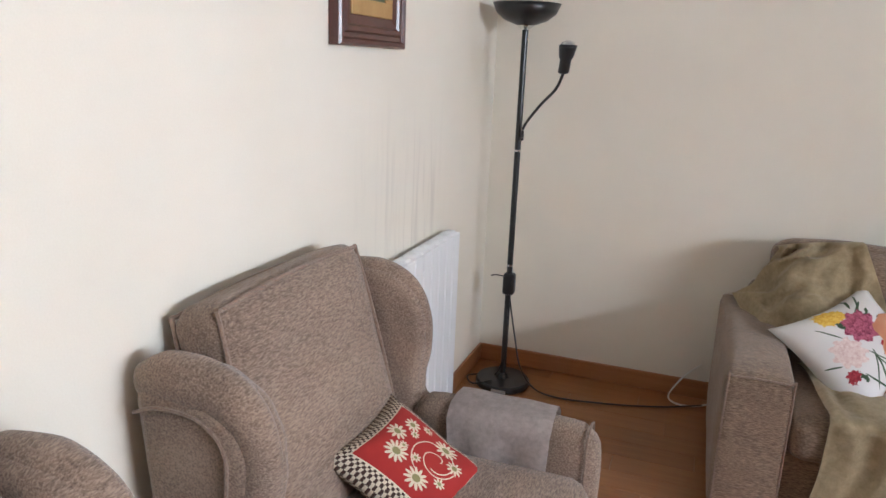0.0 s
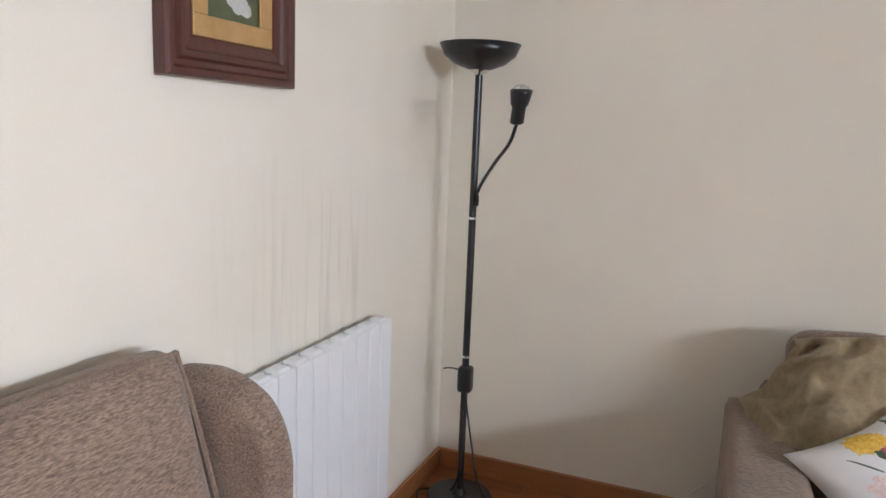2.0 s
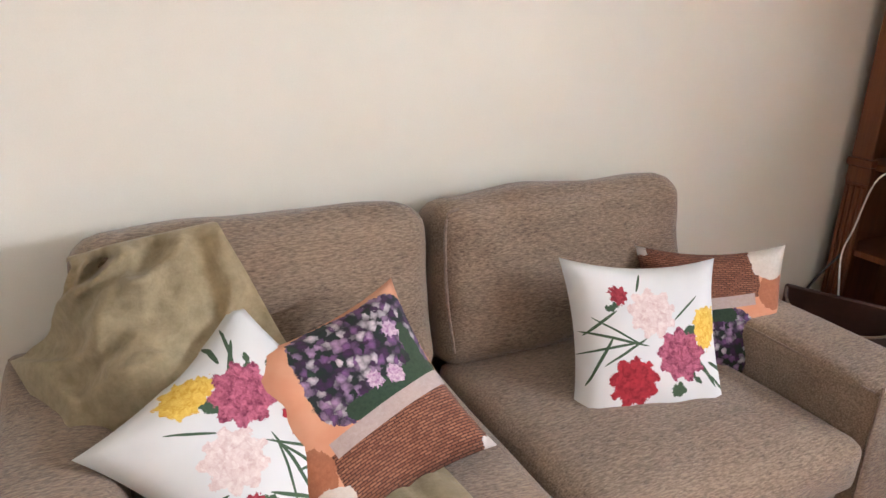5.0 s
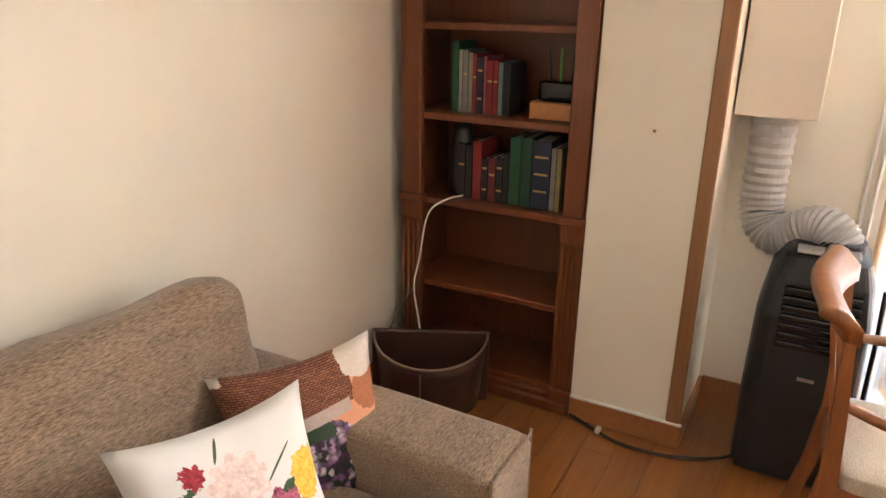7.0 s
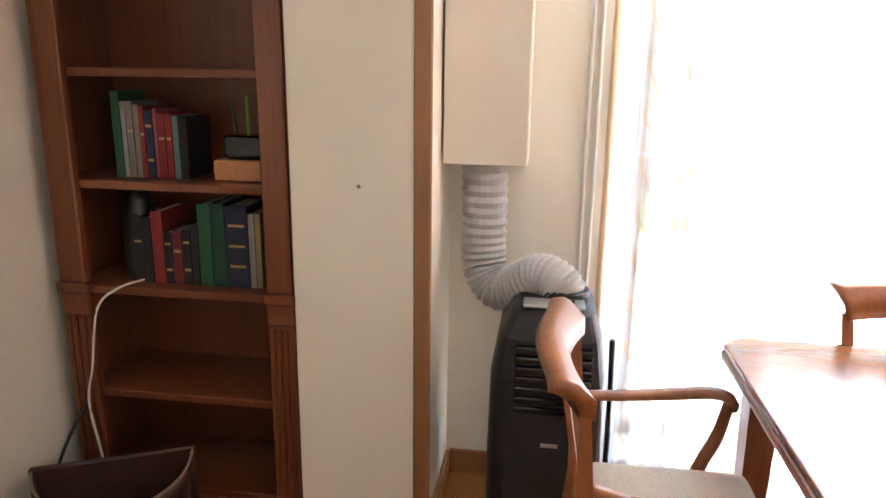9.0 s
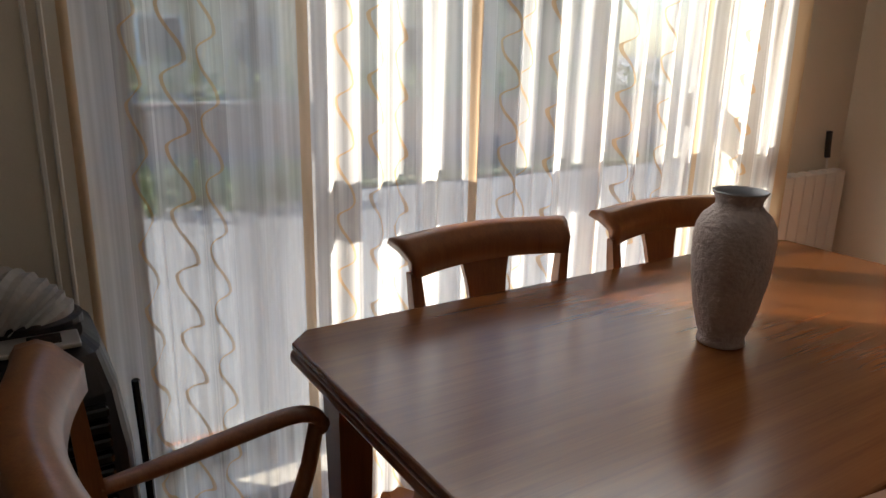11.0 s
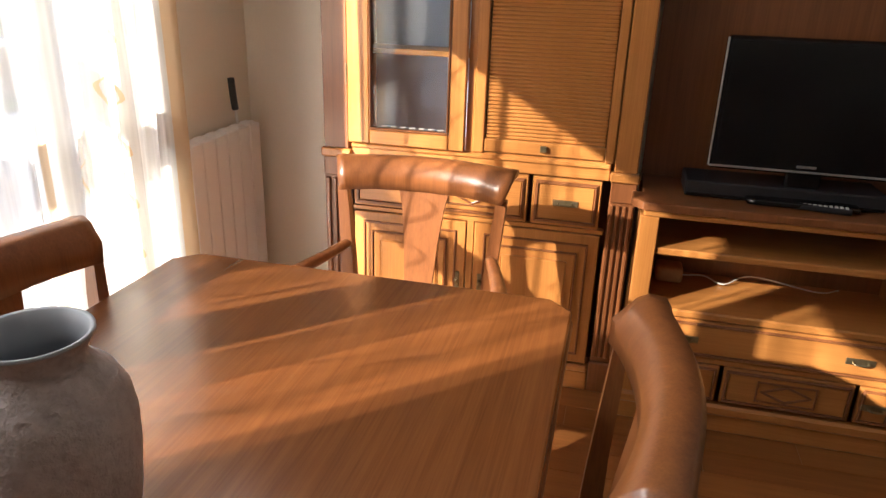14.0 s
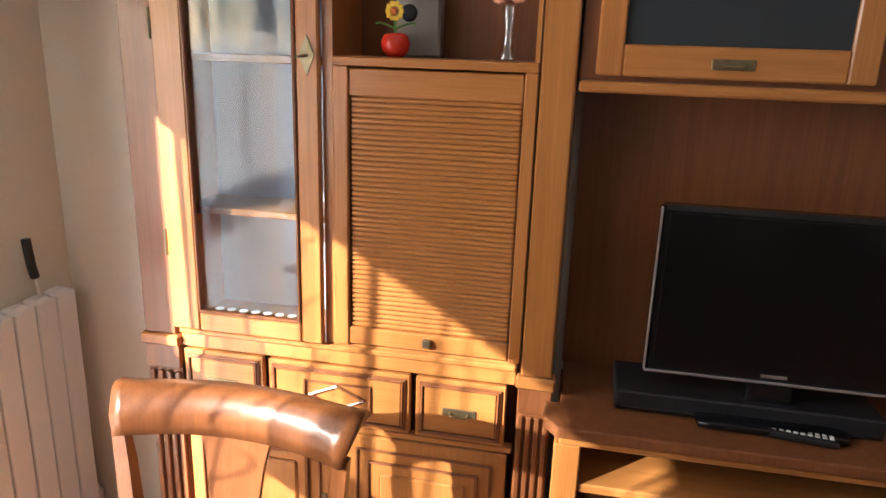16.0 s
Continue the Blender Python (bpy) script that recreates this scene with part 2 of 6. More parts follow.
class Cloth:
    """Printed cloth: shapes laid one over the other on a ground, in the cloth's own 0..1 map."""

    def __init__(self, name, low, high, rag=0.05):
        self.m, self.n, self.l, self.b = mat(name)
        n, l = self.n, self.l
        uv = n.new("ShaderNodeUVMap").outputs[0]
        self.uv = uv
        ns = noise_tex(n, l, uv, 22.0, 5, 0.7)
        off = n.new("ShaderNodeVectorMath")
        off.operation = "MULTIPLY_ADD"
        off.inputs[1].default_value = (rag, rag, 0)
        l.new(ns.outputs["Color"], off.inputs[0])
        l.new(uv, off.inputs[2])
        sub = n.new("ShaderNodeVectorMath")
        sub.operation = "SUBTRACT"
        sub.inputs[1].default_value = (rag / 2, rag / 2, 0)
        l.new(off.outputs[0], sub.inputs[0])
        self.rough_uv = sub.outputs[0]
        self.petal = noise_tex(n, l, sub.outputs[0], 42.0, 4, 0.75).outputs[0]
        self.cur = self.mix(noise_tex(n, l, uv, 4.0, 3).outputs[0], low, high)

    def op(self, kind, a, c=0.0, d=0.0):
        k = self.n.new("ShaderNodeMath")
        k.operation = kind
        for i, x in enumerate((a, c, d)):
            if isinstance(x, (int, float)):
                k.inputs[i].default_value = x
            else:
                self.l.new(x, k.inputs[i])
        return k.outputs[0]

    def mix(self, fac, a, c):
        k = self.n.new("ShaderNodeMixRGB")
        for i, x in enumerate((fac, a, c)):
            if isinstance(x, tuple):
                k.inputs[i].default_value = (*x, 1)
            elif isinstance(x, (int, float)):
                k.inputs[i].default_value = x
            else:
                self.l.new(x, k.inputs[i])
        return k.outputs[0]

    def axes(self, u, v, turn=0.0, ragged=True):
        """The place measured from (u, v) along axes turned by turn degrees."""
        k = self.n.new("ShaderNodeMapping")
        k.vector_type = "TEXTURE"
        k.inputs["Location"].default_value = (u, v, 0)
        k.inputs["Rotation"].default_value = (0, 0, radians(turn))
        self.l.new(self.rough_uv if ragged else self.uv, k.inputs["Vector"])
        s = self.n.new("ShaderNodeSeparateXYZ")
        self.l.new(k.outputs[0], s.inputs[0])
        return s.outputs[0], s.outputs[1]

    def lay(self, mask, colour):
        self.cur = self.mix(mask, self.cur, colour)

    def span(self, x, lo, hi):
        return self.op("MULTIPLY", self.op("GREATER_THAN", x, lo), self.op("LESS_THAN", x, hi))

    def spot(self, u, v, ru, rv, turn, dark, light, ragged=True):
        x, y = self.axes(u, v, turn, ragged)
        r = self.op("SQRT", self.op("ADD", self.op("POWER", self.op("DIVIDE", x, ru), 2.0), self.op("POWER", self.op("DIVIDE", y, rv), 2.0)))
        self.lay(self.op("LESS_THAN", r, 1.0), self.mix(self.petal, dark, light))

    def bloom(self, u, v, r, dark, light):
        """A ruffled carnation: rings of petals with dark hollows and pale edges."""
        x, y = self.axes(u, v)
        d = self.op("SQRT", self.op("ADD", self.op("MULTIPLY", x, x), self.op("MULTIPLY", y, y)))
        a = self.op("ARCTAN2", y, x)
        edge = self.op("ADD", r * 0.9, self.op("MULTIPLY", self.op("SINE", self.op("MULTIPLY", a, 9.0)), r * 0.10))
        ring = self.op("SINE", self.op("ADD", self.op("MULTIPLY", d, 11.0 / r), self.op("MULTIPLY", self.op("SINE", self.op("MULTIPLY", a, 5.0)), 1.3)))
        tone = self.op("ADD", self.op("MULTIPLY", ring, 0.16), self.op("MULTIPLY_ADD", self.op("SUBTRACT", self.petal, 0.5), 3.0, 0.5))
        tone = self.op("MINIMUM", self.op("MAXIMUM", tone, 0.0), 1.0)
        self.lay(self.op("LESS_THAN", d, edge), self.mix(tone, dark, light))

    def daisy(self, u, v, r, petals, colour, eye):
        x, y = self.axes(u, v, 0, False)
        d = self.op("SQRT", self.op("ADD", self.op("MULTIPLY", x, x), self.op("MULTIPLY", y, y)))
        a = self.op("ARCTAN2", y, x)
        edge = self.op("MULTIPLY_ADD", self.op("ABSOLUTE", self.op("COSINE", self.op("MULTIPLY", a, petals / 2))), r * 0.62, r * 0.40)
        self.lay(self.op("LESS_THAN", d, edge), colour)
        self.lay(self.op("LESS_THAN", d, r * 0.34), eye)

    def done(self, rough=0.9):
        self.l.new(self.cur, self.b.inputs["Base Color"])
        self.b.inputs["Roughness"].default_value = rough
        bump(self.n, self.l, noise_tex(self.n, self.l, self.uv, 260.0, 2).outputs[0], self.b, 0.25, 0.001)
        return self.m


def carnation_print():
    c = Cloth("flower_print", (0.67, 0.66, 0.65), (0.77, 0.76, 0.75), 0.09)
    green = ((0.02, 0.05, 0.025), (0.10, 0.15, 0.08))
    for u, v, ru, rv, turn in ((0.22, 0.52, 0.21, 0.009, -14), (0.20, 0.47, 0.20, 0.008, 8), (0.24, 0.56, 0.18, 0.007, -30), (0.12, 0.40, 0.16, 0.010, 60), (0.14, 0.62, 0.13, 0.009, 35),
                               (0.28, 0.44, 0.16, 0.008, 30), (0.88, 0.26, 0.12, 0.010, -35), (0.82, 0.31, 0.11, 0.012, -55), (0.92, 0.34, 0.08, 0.014, -20), (0.42, 0.88, 0.07, 0.008, 65), (0.70, 0.70, 0.12, 0.007, 40)):
        c.spot(u, v, ru, rv, turn, *green, False)
    for u, v, ru, rv, turn in ((0.62, 0.19, 0.055, 0.042, 30), (0.72, 0.56, 0.06, 0.025, 20), (0.22, 0.72, 0.05, 0.022, 20), (0.74, 0.27, 0.05, 0.02, -40)):
        c.spot(u, v, ru, rv, turn, *green)
    c.bloom(0.47, 0.68, 0.165, (0.62, 0.44, 0.42), (0.84, 0.74, 0.70))
    c.bloom(0.86, 0.60, 0.115, (0.62, 0.33, 0.02), (0.84, 0.62, 0.12))
    c.bloom(0.83, 0.50, 0.065, (0.60, 0.32, 0.02), (0.84, 0.62, 0.12))
    c.bloom(0.33, 0.25, 0.165, (0.20, 0.006, 0.014), (0.50, 0.03, 0.045))
    c.bloom(0.65, 0.41, 0.175, (0.14, 0.012, 0.045), (0.58, 0.16, 0.24))
    c.bloom(0.27, 0.79, 0.062, (0.20, 0.01, 0.02), (0.45, 0.05, 0.07))
    return c.done()


def wicker_print():
    c = Cloth("basket_print", (0.62, 0.22, 0.10), (0.78, 0.46, 0.30), 0.07)
    # mass of lilac, white and dark sprigs
    x, y = c.axes(0.63, 0.68, -6)
    r = c.op("ADD", c.op("POWER", c.op("DIVIDE", x, 0.37), 4.0), c.op("POWER", c.op("DIVIDE", y, 0.30), 4.0))
    vor = c.n.new("ShaderNodeTexVoronoi")
    vor.inputs["Scale"].default_value = 24.0
    c.l.new(c.rough_uv, vor.inputs["Vector"])
    tint = c.n.new("ShaderNodeSeparateColor")
    c.l.new(vor.outputs["Color"], tint.inputs[0])
    pick = ramp(c.n, [(0.0, (0.015, 0.03, 0.018)), (0.15, (0.08, 0.02, 0.09)), (0.33, (0.24, 0.10, 0.27)), (0.52, (0.46, 0.28, 0.46)), (0.72, (0.72, 0.62, 0.66)), (0.95, (0.03, 0.06, 0.03))])
    pick.color_ramp.interpolation = "CONSTANT"
    c.l.new(tint.outputs[0], pick.inputs[0])
    c.lay(c.op("LESS_THAN", r, 1.0), c.mix(c.op("MULTIPLY", vor.outputs["Distance"], 1.1), pick.outputs[0], (0.02, 0.02, 0.025)))
    for u, v, ru, rv, turn in ((0.70, 0.46, 0.30, 0.085, 6), (0.90, 0.60, 0.05, 0.16, 4), (0.50, 0.45, 0.12, 0.06, -10)):
        c.spot(u, v, ru, rv, turn, (0.008, 0.02, 0.012), (0.06, 0.10, 0.05))
    for u, v, k in ((0.60, 0.55, 0.05), (0.72, 0.53, 0.055), (0.82, 0.75, 0.05)):
        c.bloom(u, v, k, (0.30, 0.12, 0.28), (0.70, 0.55, 0.62))
    # wicker below, with its weave
    brick = c.n.new("ShaderNodeTexBrick")
    brick.inputs["Scale"].default_value = 22.0
    brick.inputs["Brick Width"].default_value, brick.inputs["Row Height"].default_value, brick.inputs["Mortar Size"].default_value = 0.9, 0.32, 0.05
    for slot, col in (("Color1", (0.20, 0.07, 0.035)), ("Color2", (0.33, 0.14, 0.075)), ("Mortar", (0.05, 0.015, 0.01))):
        brick.inputs[slot].default_value = (*col, 1)
    c.l.new(c.uv, brick.inputs["Vector"])
    x, y = c.axes(0.5, 0.36, 6, False)
    c.lay(c.op("MULTIPLY", c.op("LESS_THAN", y, 0.0), c.op("GREATER_THAN", x, -0.30)), brick.outputs["Color"])
    # folded ribbon over the rim
    c.lay(c.op("MULTIPLY", c.span(y, -0.03, 0.055), c.op("GREATER_THAN", x, -0.26)), c.mix(c.petal, (0.36, 0.25, 0.22), (0.58, 0.48, 0.44)))
    c.spot(0.10, 0.30, 0.12, 0.13, 20, (0.24, 0.07, 0.03), (0.60, 0.24, 0.12))
    c.spot(0.10, 0.06, 0.17, 0.16, 30, (0.55, 0.44, 0.36), (0.82, 0.76, 0.68))
    c.spot(1.0, 0.0, 0.07, 0.07, 0, (0.7, 0.6, 0.55), (0.82, 0.76, 0.7))
    return c.done()


def tapestry_print():
    c = Cloth("red_flower_print", (0.30, 0.012, 0.012), (0.42, 0.03, 0.022), 0.02)
    cream, olive = (0.70, 0.62, 0.46), (0.26, 0.24, 0.10)
    x, y = c.axes(0.5, 0.5, 0, False)
    far = c.op("MAXIMUM", c.op("ABSOLUTE", x), c.op("ABSOLUTE", y))
    chk = c.n.new("ShaderNodeTexChecker")
    chk.inputs["Scale"].default_value = 42.0
    chk.inputs["Color1"].default_value, chk.inputs["Color2"].default_value = (0.66, 0.58, 0.44, 1), (0.06, 0.03, 0.025, 1)
    c.l.new(c.rough_uv, chk.inputs["Vector"])
    for d, turn in ((0.0, 0), (0.0, 90)):
        w, h = c.axes(0.56, 0.40, turn, False)
        q = c.op("SQRT", c.op("ADD", c.op("MULTIPLY", w, w), c.op("MULTIPLY", h, h)))
        sp = c.op("SUBTRACT", q, c.op("MULTIPLY_ADD", c.op("ARCTAN2", h, w), 0.022, 0.10 if turn else 0.17))
        c.lay(c.op("LESS_THAN", c.op("ABSOLUTE", sp), 0.005), cream)
    for u, v, r, k in ((0.36, 0.68, 0.10, 12), (0.54, 0.78, 0.085, 10), (0.28, 0.44, 0.10, 12), (0.72, 0.72, 0.07, 10), (0.76, 0.40, 0.10, 12), (0.44, 0.54, 0.045, 8), (0.40, 0.28, 0.05, 8), (0.62, 0.26, 0.07, 10), (0.80, 0.60, 0.045, 8), (0.46, 0.67, 0.04, 8), (0.65, 0.66, 0.04, 8)):
        c.daisy(u, v, r, k, cream, olive)
    c.lay(c.op("GREATER_THAN", far, 0.385), chk.outputs["Color"])
    c.lay(c.span(far, 0.378, 0.388), cream)
    return c.done()


def landscape_print():
    c = Cloth("landscape_painting", (0.05, 0.065, 0.03), (0.14, 0.15, 0.07), 0.10)
    c.spot(0.5, 0.95, 0.42, 0.22, 0, (0.28, 0.38, 0.45), (0.55, 0.62, 0.64))
    for u, v, ru, rv in ((0.18, 0.72, 0.20, 0.26), (0.85, 0.70, 0.20, 0.24), (0.62, 0.58, 0.14, 0.10)):
        c.spot(u, v, ru, rv, 0, (0.02, 0.035, 0.015), (0.12, 0.15, 0.06))
    for u, v, ru, rv, turn in ((0.42, 0.42, 0.16, 0.05, -20), (0.50, 0.28, 0.20, 0.06, -14), (0.62, 0.14, 0.24, 0.07, -8)):
        c.spot(u, v, ru, rv, turn, (0.22, 0.23, 0.22), (0.78, 0.77, 0.73))
    c.spot(0.88, 0.30, 0.16, 0.12, 0, (0.03, 0.03, 0.02), (0.16, 0.13, 0.08))
    return c.done(0.45)


M_FLOWERS, M_BASKET, M_REDCUSH, M_PAINTING = carnation_print(), wicker_print(), tapestry_print(), landscape_print()


# ---- builders ----
def mesh_of(bm, name, smooth=False):
    me = bpy.data.meshes.new(name)
    bm.normal_update()
    bm.to_mesh(me)
    bm.free()
    if smooth:
        for p in me.polygons:
            p.use_smooth = True
    return me


def part(name, bm, material, parent, label="", smooth=False):
    me = mesh_of(bm, name, smooth) if isinstance(bm, bmesh.types.BMesh) else bm
    if not me.materials:
        me.materials.append(material)
    ob = new(name, me)
    ob.parent = parent
    if label:
        ob["label"] = label
    return ob


def thing(name, at, label, category, group="", turn=0.0, kind=""):
    ob = new(name)
    ob.empty_display_size = 0.1
    ob.matrix_basis = pose(*at, 0, 0, turn)
    return tagged(ob, label, category, group, kind)


def single(name, bm, material, label, category, at=(0, 0, 0), turn=(0, 0, 0), smooth=False, group="", kind=""):
    me = mesh_of(bm, name, smooth)
    me.materials.append(material)
    ob = new(name, me)
    ob.matrix_basis = pose(*at, *turn)
    return tagged(ob, label, category, group, kind)


def bx(x0, x1, y0, y1, z0, z1, bevel=0.0, bm=None, seg=1):
    own = bmesh.new()
    bmesh.ops.create_cube(own, size=1)
    for v in own.verts:
        v.co = Vector(((x0 + x1) / 2 + v.co.x * (x1 - x0), (y0 + y1) / 2 + v.co.y * (y1 - y0), (z0 + z1) / 2 + v.co.z * (z1 - z0)))
    if bevel:
        bmesh.ops.bevel(own, geom=own.edges[:], offset=bevel, segments=seg, affect="EDGES", profile=0.5)
    if bm is None:
        return own
    merge(bm, own)
    return bm


def merge(bm, other):
    me = bpy.data.meshes.new("tmp")
    other.to_mesh(me)
    other.free()
    bm.from_mesh(me)
    bpy.data.meshes.remove(me)


def soft(x0, x1, y0, y1, z0, z1, r, n=9, lump=0.004, bulge=(0, 0, 0), seed=0.0):
    """A padded block: rounded by r, slightly lumpy, its faces swollen by bulge."""
    bm = bmesh.new()
    bmesh.ops.create_cube(bm, size=2)
    bmesh.ops.subdivide_edges(bm, edges=bm.edges[:], cuts=n, use_grid_fill=True)
    c = Vector(((x0 + x1) / 2, (y0 + y1) / 2, (z0 + z1) / 2))
    h = Vector(((x1 - x0) / 2, (y1 - y0) / 2, (z1 - z0) / 2))
    for v in bm.verts:
        q = v.co.copy()
        w = [math.copysign(abs(a) ** 0.75, a) for a in q]
        p = Vector([w[i] * h[i] for i in range(3)])
        inner = Vector([max(-(h[i] - r), min(h[i] - r, p[i])) for i in range(3)])
        d = p - inner
        if d.length > 1e-6:
            d = d.normalized() * r
        p = inner + d
        for i in range(3):
            a, e = (i + 1) % 3, (i + 2) % 3
            p[i] += bulge[i] * q[i] * (1 - q[a] ** 2) * (1 - q[e] ** 2)
        nz = noise.noise_vector((p + c) * 5 + Vector((seed, seed, 0)))
        v.co = c + p + nz * lump
    return bm


def pillow(w, h, thick, seed=0.0, n=16, flop=0.0):
    """A square stuffed cushion in its own x-z plane, with pinched sides, pointed corners and a 0..1 map on it."""
    bm = bmesh.new()
    uvl = bm.loops.layers.uv.new("UVMap")
    sheets = []
    for side in (1, -1):
        rows = []
        for j in range(n + 1):
            row = []
            for i in range(n + 1):
                u, v = 2 * i / n - 1, 2 * j / n - 1
                x = w / 2 * u * (1 - 0.13 * (1 - v * v))
                z = h / 2 * v * (1 - 0.13 * (1 - u * u))
                t = thick / 2 * ((1 - u ** 4) * (1 - v ** 4)) ** 0.62
                k = noise.noise(Vector((x * 6 + seed, z * 6, side))) * 0.26 + noise.noise(Vector((x * 17 + seed, z * 17, side))) * 0.13
                y = -side * t * (1 + k)
                row.append(bm.verts.new((x, y + flop * u * v, z)))
            rows.append(row)
        sheets.append(rows)
        for j in range(n):
            for i in range(n):
                q = [rows[j][i], rows[j][i + 1], rows[j + 1][i + 1], rows[j + 1][i]]
                uvs = [(i / n, j / n), ((i + 1) / n, j / n), ((i + 1) / n, (j + 1) / n), (i / n, (j + 1) / n)]
                if side < 0:
                    q, uvs = q[::-1], uvs[::-1]
                f = bm.faces.new(q)
                for lp, t in zip(f.loops, uvs):
                    lp[uvl].uv = t
    bmesh.ops.remove_doubles(bm, verts=bm.verts[:], dist=0.0006)
    return bm


def lathe(profile, n=32, bm=None, at=(0, 0, 0), low=True, high=True):
    bm = bm or bmesh.new()
    rings = []
    for r, z in profile:
        rings.append([bm.verts.new((at[0] + r * math.cos(2 * math.pi * k / n), at[1] + r * math.sin(2 * math.pi * k / n), at[2] + z)) for k in range(n)])
    for a, c in zip(rings, rings[1:]):
        for k in range(n):
            bm.faces.new((a[k], a[(k + 1) % n], c[(k + 1) % n], c[k]))
    if low:
        bm.faces.new(rings[0][::-1])
    if high:
        bm.faces.new(rings[-1])
    return bm


def smooth_path(pts, per=8):
    pts = [Vector(p) for p in pts]
    ext = [2 * pts[0] - pts[1]] + pts + [2 * pts[-1] - pts[-2]]
    out = []
    for i in range(1, len(ext) - 2):
        p0, p1, p2, p3 = ext[i - 1:i + 3]
        for k in range(per):
            t = k / per
            out.append(0.5 * (2 * p1 + (p2 - p0) * t + (2 * p0 - 5 * p1 + 4 * p2 - p3) * t * t + (3 * p1 - p0 - 3 * p2 + p3) * t ** 3))
    out.append(pts[-1])
    return out


def tube(pts, radius, n=8, per=6, ring=None, flat=1.0, up=(0, 0, 1)):
    """A swept round (or flattened) bar along a smooth path. radius: a number or a function of 0..1; ring adds ribs."""
    path = smooth_path(pts, per)
    bm = bmesh.new()
    rings = []
    for i, p in enumerate(path):
        d = (path[min(i + 1, len(path) - 1)] - path[max(i - 1, 0)]).normalized()
        ref = Vector(up) if abs(d.dot(Vector(up))) < 0.95 else Vector((1, 0, 0))
        a = d.cross(ref).normalized()
        c = a.cross(d).normalized()
        t = i / (len(path) - 1)
        r = radius(t) if callable(radius) else radius
        if ring:
            r *= 1 + ring * (1 if i % 2 else -1)
        rings.append([bm.verts.new(p + a * math.cos(2 * math.pi * k / n) * r + c * math.sin(2 * math.pi * k / n) * r * flat) for k in range(n)])
    for x, y in zip(rings, rings[1:]):
        for k in range(n):
            bm.faces.new((x[k], x[(k + 1) % n], y[(k + 1) % n], y[k]))
    bm.faces.new(rings[0][::-1])
    bm.faces.new(rings[-1])
    return bm


def loft(sections):
    """Joins closed sections, equal lists of points, into one solid."""
    bm = bmesh.new()
    rs = [[bm.verts.new(p) for p in s] for s in sections]
    k = len(rs[0])
    for a, c in zip(rs, rs[1:]):
        for i in range(k):
            bm.faces.new((a[i], a[(i + 1) % k], c[(i + 1) % k], c[i]))
    bm.faces.new(rs[0][::-1])
    bm.faces.new(rs[-1])
    bmesh.ops.recalc_face_normals(bm, faces=bm.faces[:])
    return bm


def prism(outline, z0, z1, bevel=0.0):
    bm = bmesh.new()
    f = bm.faces.new([bm.verts.new((x, y, z0)) for x, y in outline])
    g = bmesh.ops.extrude_face_region(bm, geom=[f])
    for v in [e for e in g["geom"] if isinstance(e, bmesh.types.BMVert)]:
        v.co.z = z1
    bmesh.ops.recalc_face_normals(bm, faces=bm.faces[:])
    if bevel:
        bmesh.ops.bevel(bm, geom=bm.edges[:], offset=bevel, segments=2, affect="EDGES", profile=0.5)
    return bm


# ---- structure ----
def sooty_wall():
    """The wall paint with faint grey streaks risen from the radiator."""
    m = M_WALL.copy()
    m.name = "cream_wall_paint_sooty"
    n, l = m.node_tree.nodes, m.node_tree.links
    b = n["Principled BSDF"]
    src = b.inputs["Base Color"].links[0].from_socket
    tc, sep = n.new("ShaderNodeTexCoord"), n.new("ShaderNodeSeparateXYZ")
    l.new(tc.outputs["Object"], sep.inputs[0])

    def fall(sock, a0, a1):
        k = n.new("ShaderNodeMapRange")
        k.interpolation_type = "SMOOTHSTEP"
        k.inputs["From Min"].default_value, k.inputs["From Max"].default_value = a0, a1
        l.new(sock, k.inputs["Value"])
        return k.outputs[0]

    streak = noise_tex(n, l, mapping(n, l, (1, 26, 1.6)), 1.0, 3, 0.6).outputs[0]
    fac = fall(streak, 0.46, 0.75)
    for sock in (fall(sep.outputs[1], 1.95, 2.1), fall(sep.outputs[1], 2.85, 2.65), fall(sep.outputs[2], 1.5, 0.95)):
        k = n.new("ShaderNodeMath")
        k.operation = "MULTIPLY"
        l.new(fac, k.inputs[0])
        l.new(sock, k.inputs[1])
        fac = k.outputs[0]
    soft_k = n.new("ShaderNodeMath")
    soft_k.operation = "MULTIPLY"
    soft_k.inputs[1].default_value = 0.35
    l.new(fac, soft_k.inputs[0])
    mx = n.new("ShaderNodeMixRGB")
    mx.inputs[2].default_value = (0.42, 0.38, 0.33, 1)
    l.new(soft_k.outputs[0], mx.inputs[0])
    l.new(src, mx.inputs[1])
    l.new(mx.outputs[0], b.inputs["Base Color"])
    return m


NY, SY, EX, CEIL = 3.45, -1.46, 4.54, 2.5
WY0, WY1, WZ0, WZ1 = -0.72, 1.60, 0.10, 1.92


def structure(name, bm, material, label):
    return single(name, bm, material, label, "", kind="structure")


floor = structure("floor", bx(-0.3, EX + 0.02, SY - 0.3, NY + 0.3, -0.2, -0.012), M_FLOOR, "varnished oak parquet floor")
structure("ceiling", bx(-0.3, EX + 0.35, SY - 0.3, NY + 0.3, CEIL, CEIL + 0.2), M_CEIL, "plain white ceiling")
structure("wall_west", bx(-0.3, 0, SY - 0.3, NY + 0.3, -0.2, CEIL), sooty_wall(), "smooth cream painted wall")
structure("wall_north", bx(0, EX + 0.3, NY, NY + 0.3, -0.2, CEIL), M_WALL, "smooth cream painted wall")
structure("wall_south", bx(0, EX + 0.3, SY - 0.3, SY, -0.2, CEIL), M_WALL, "smooth cream painted wall")
we = bmesh.new()
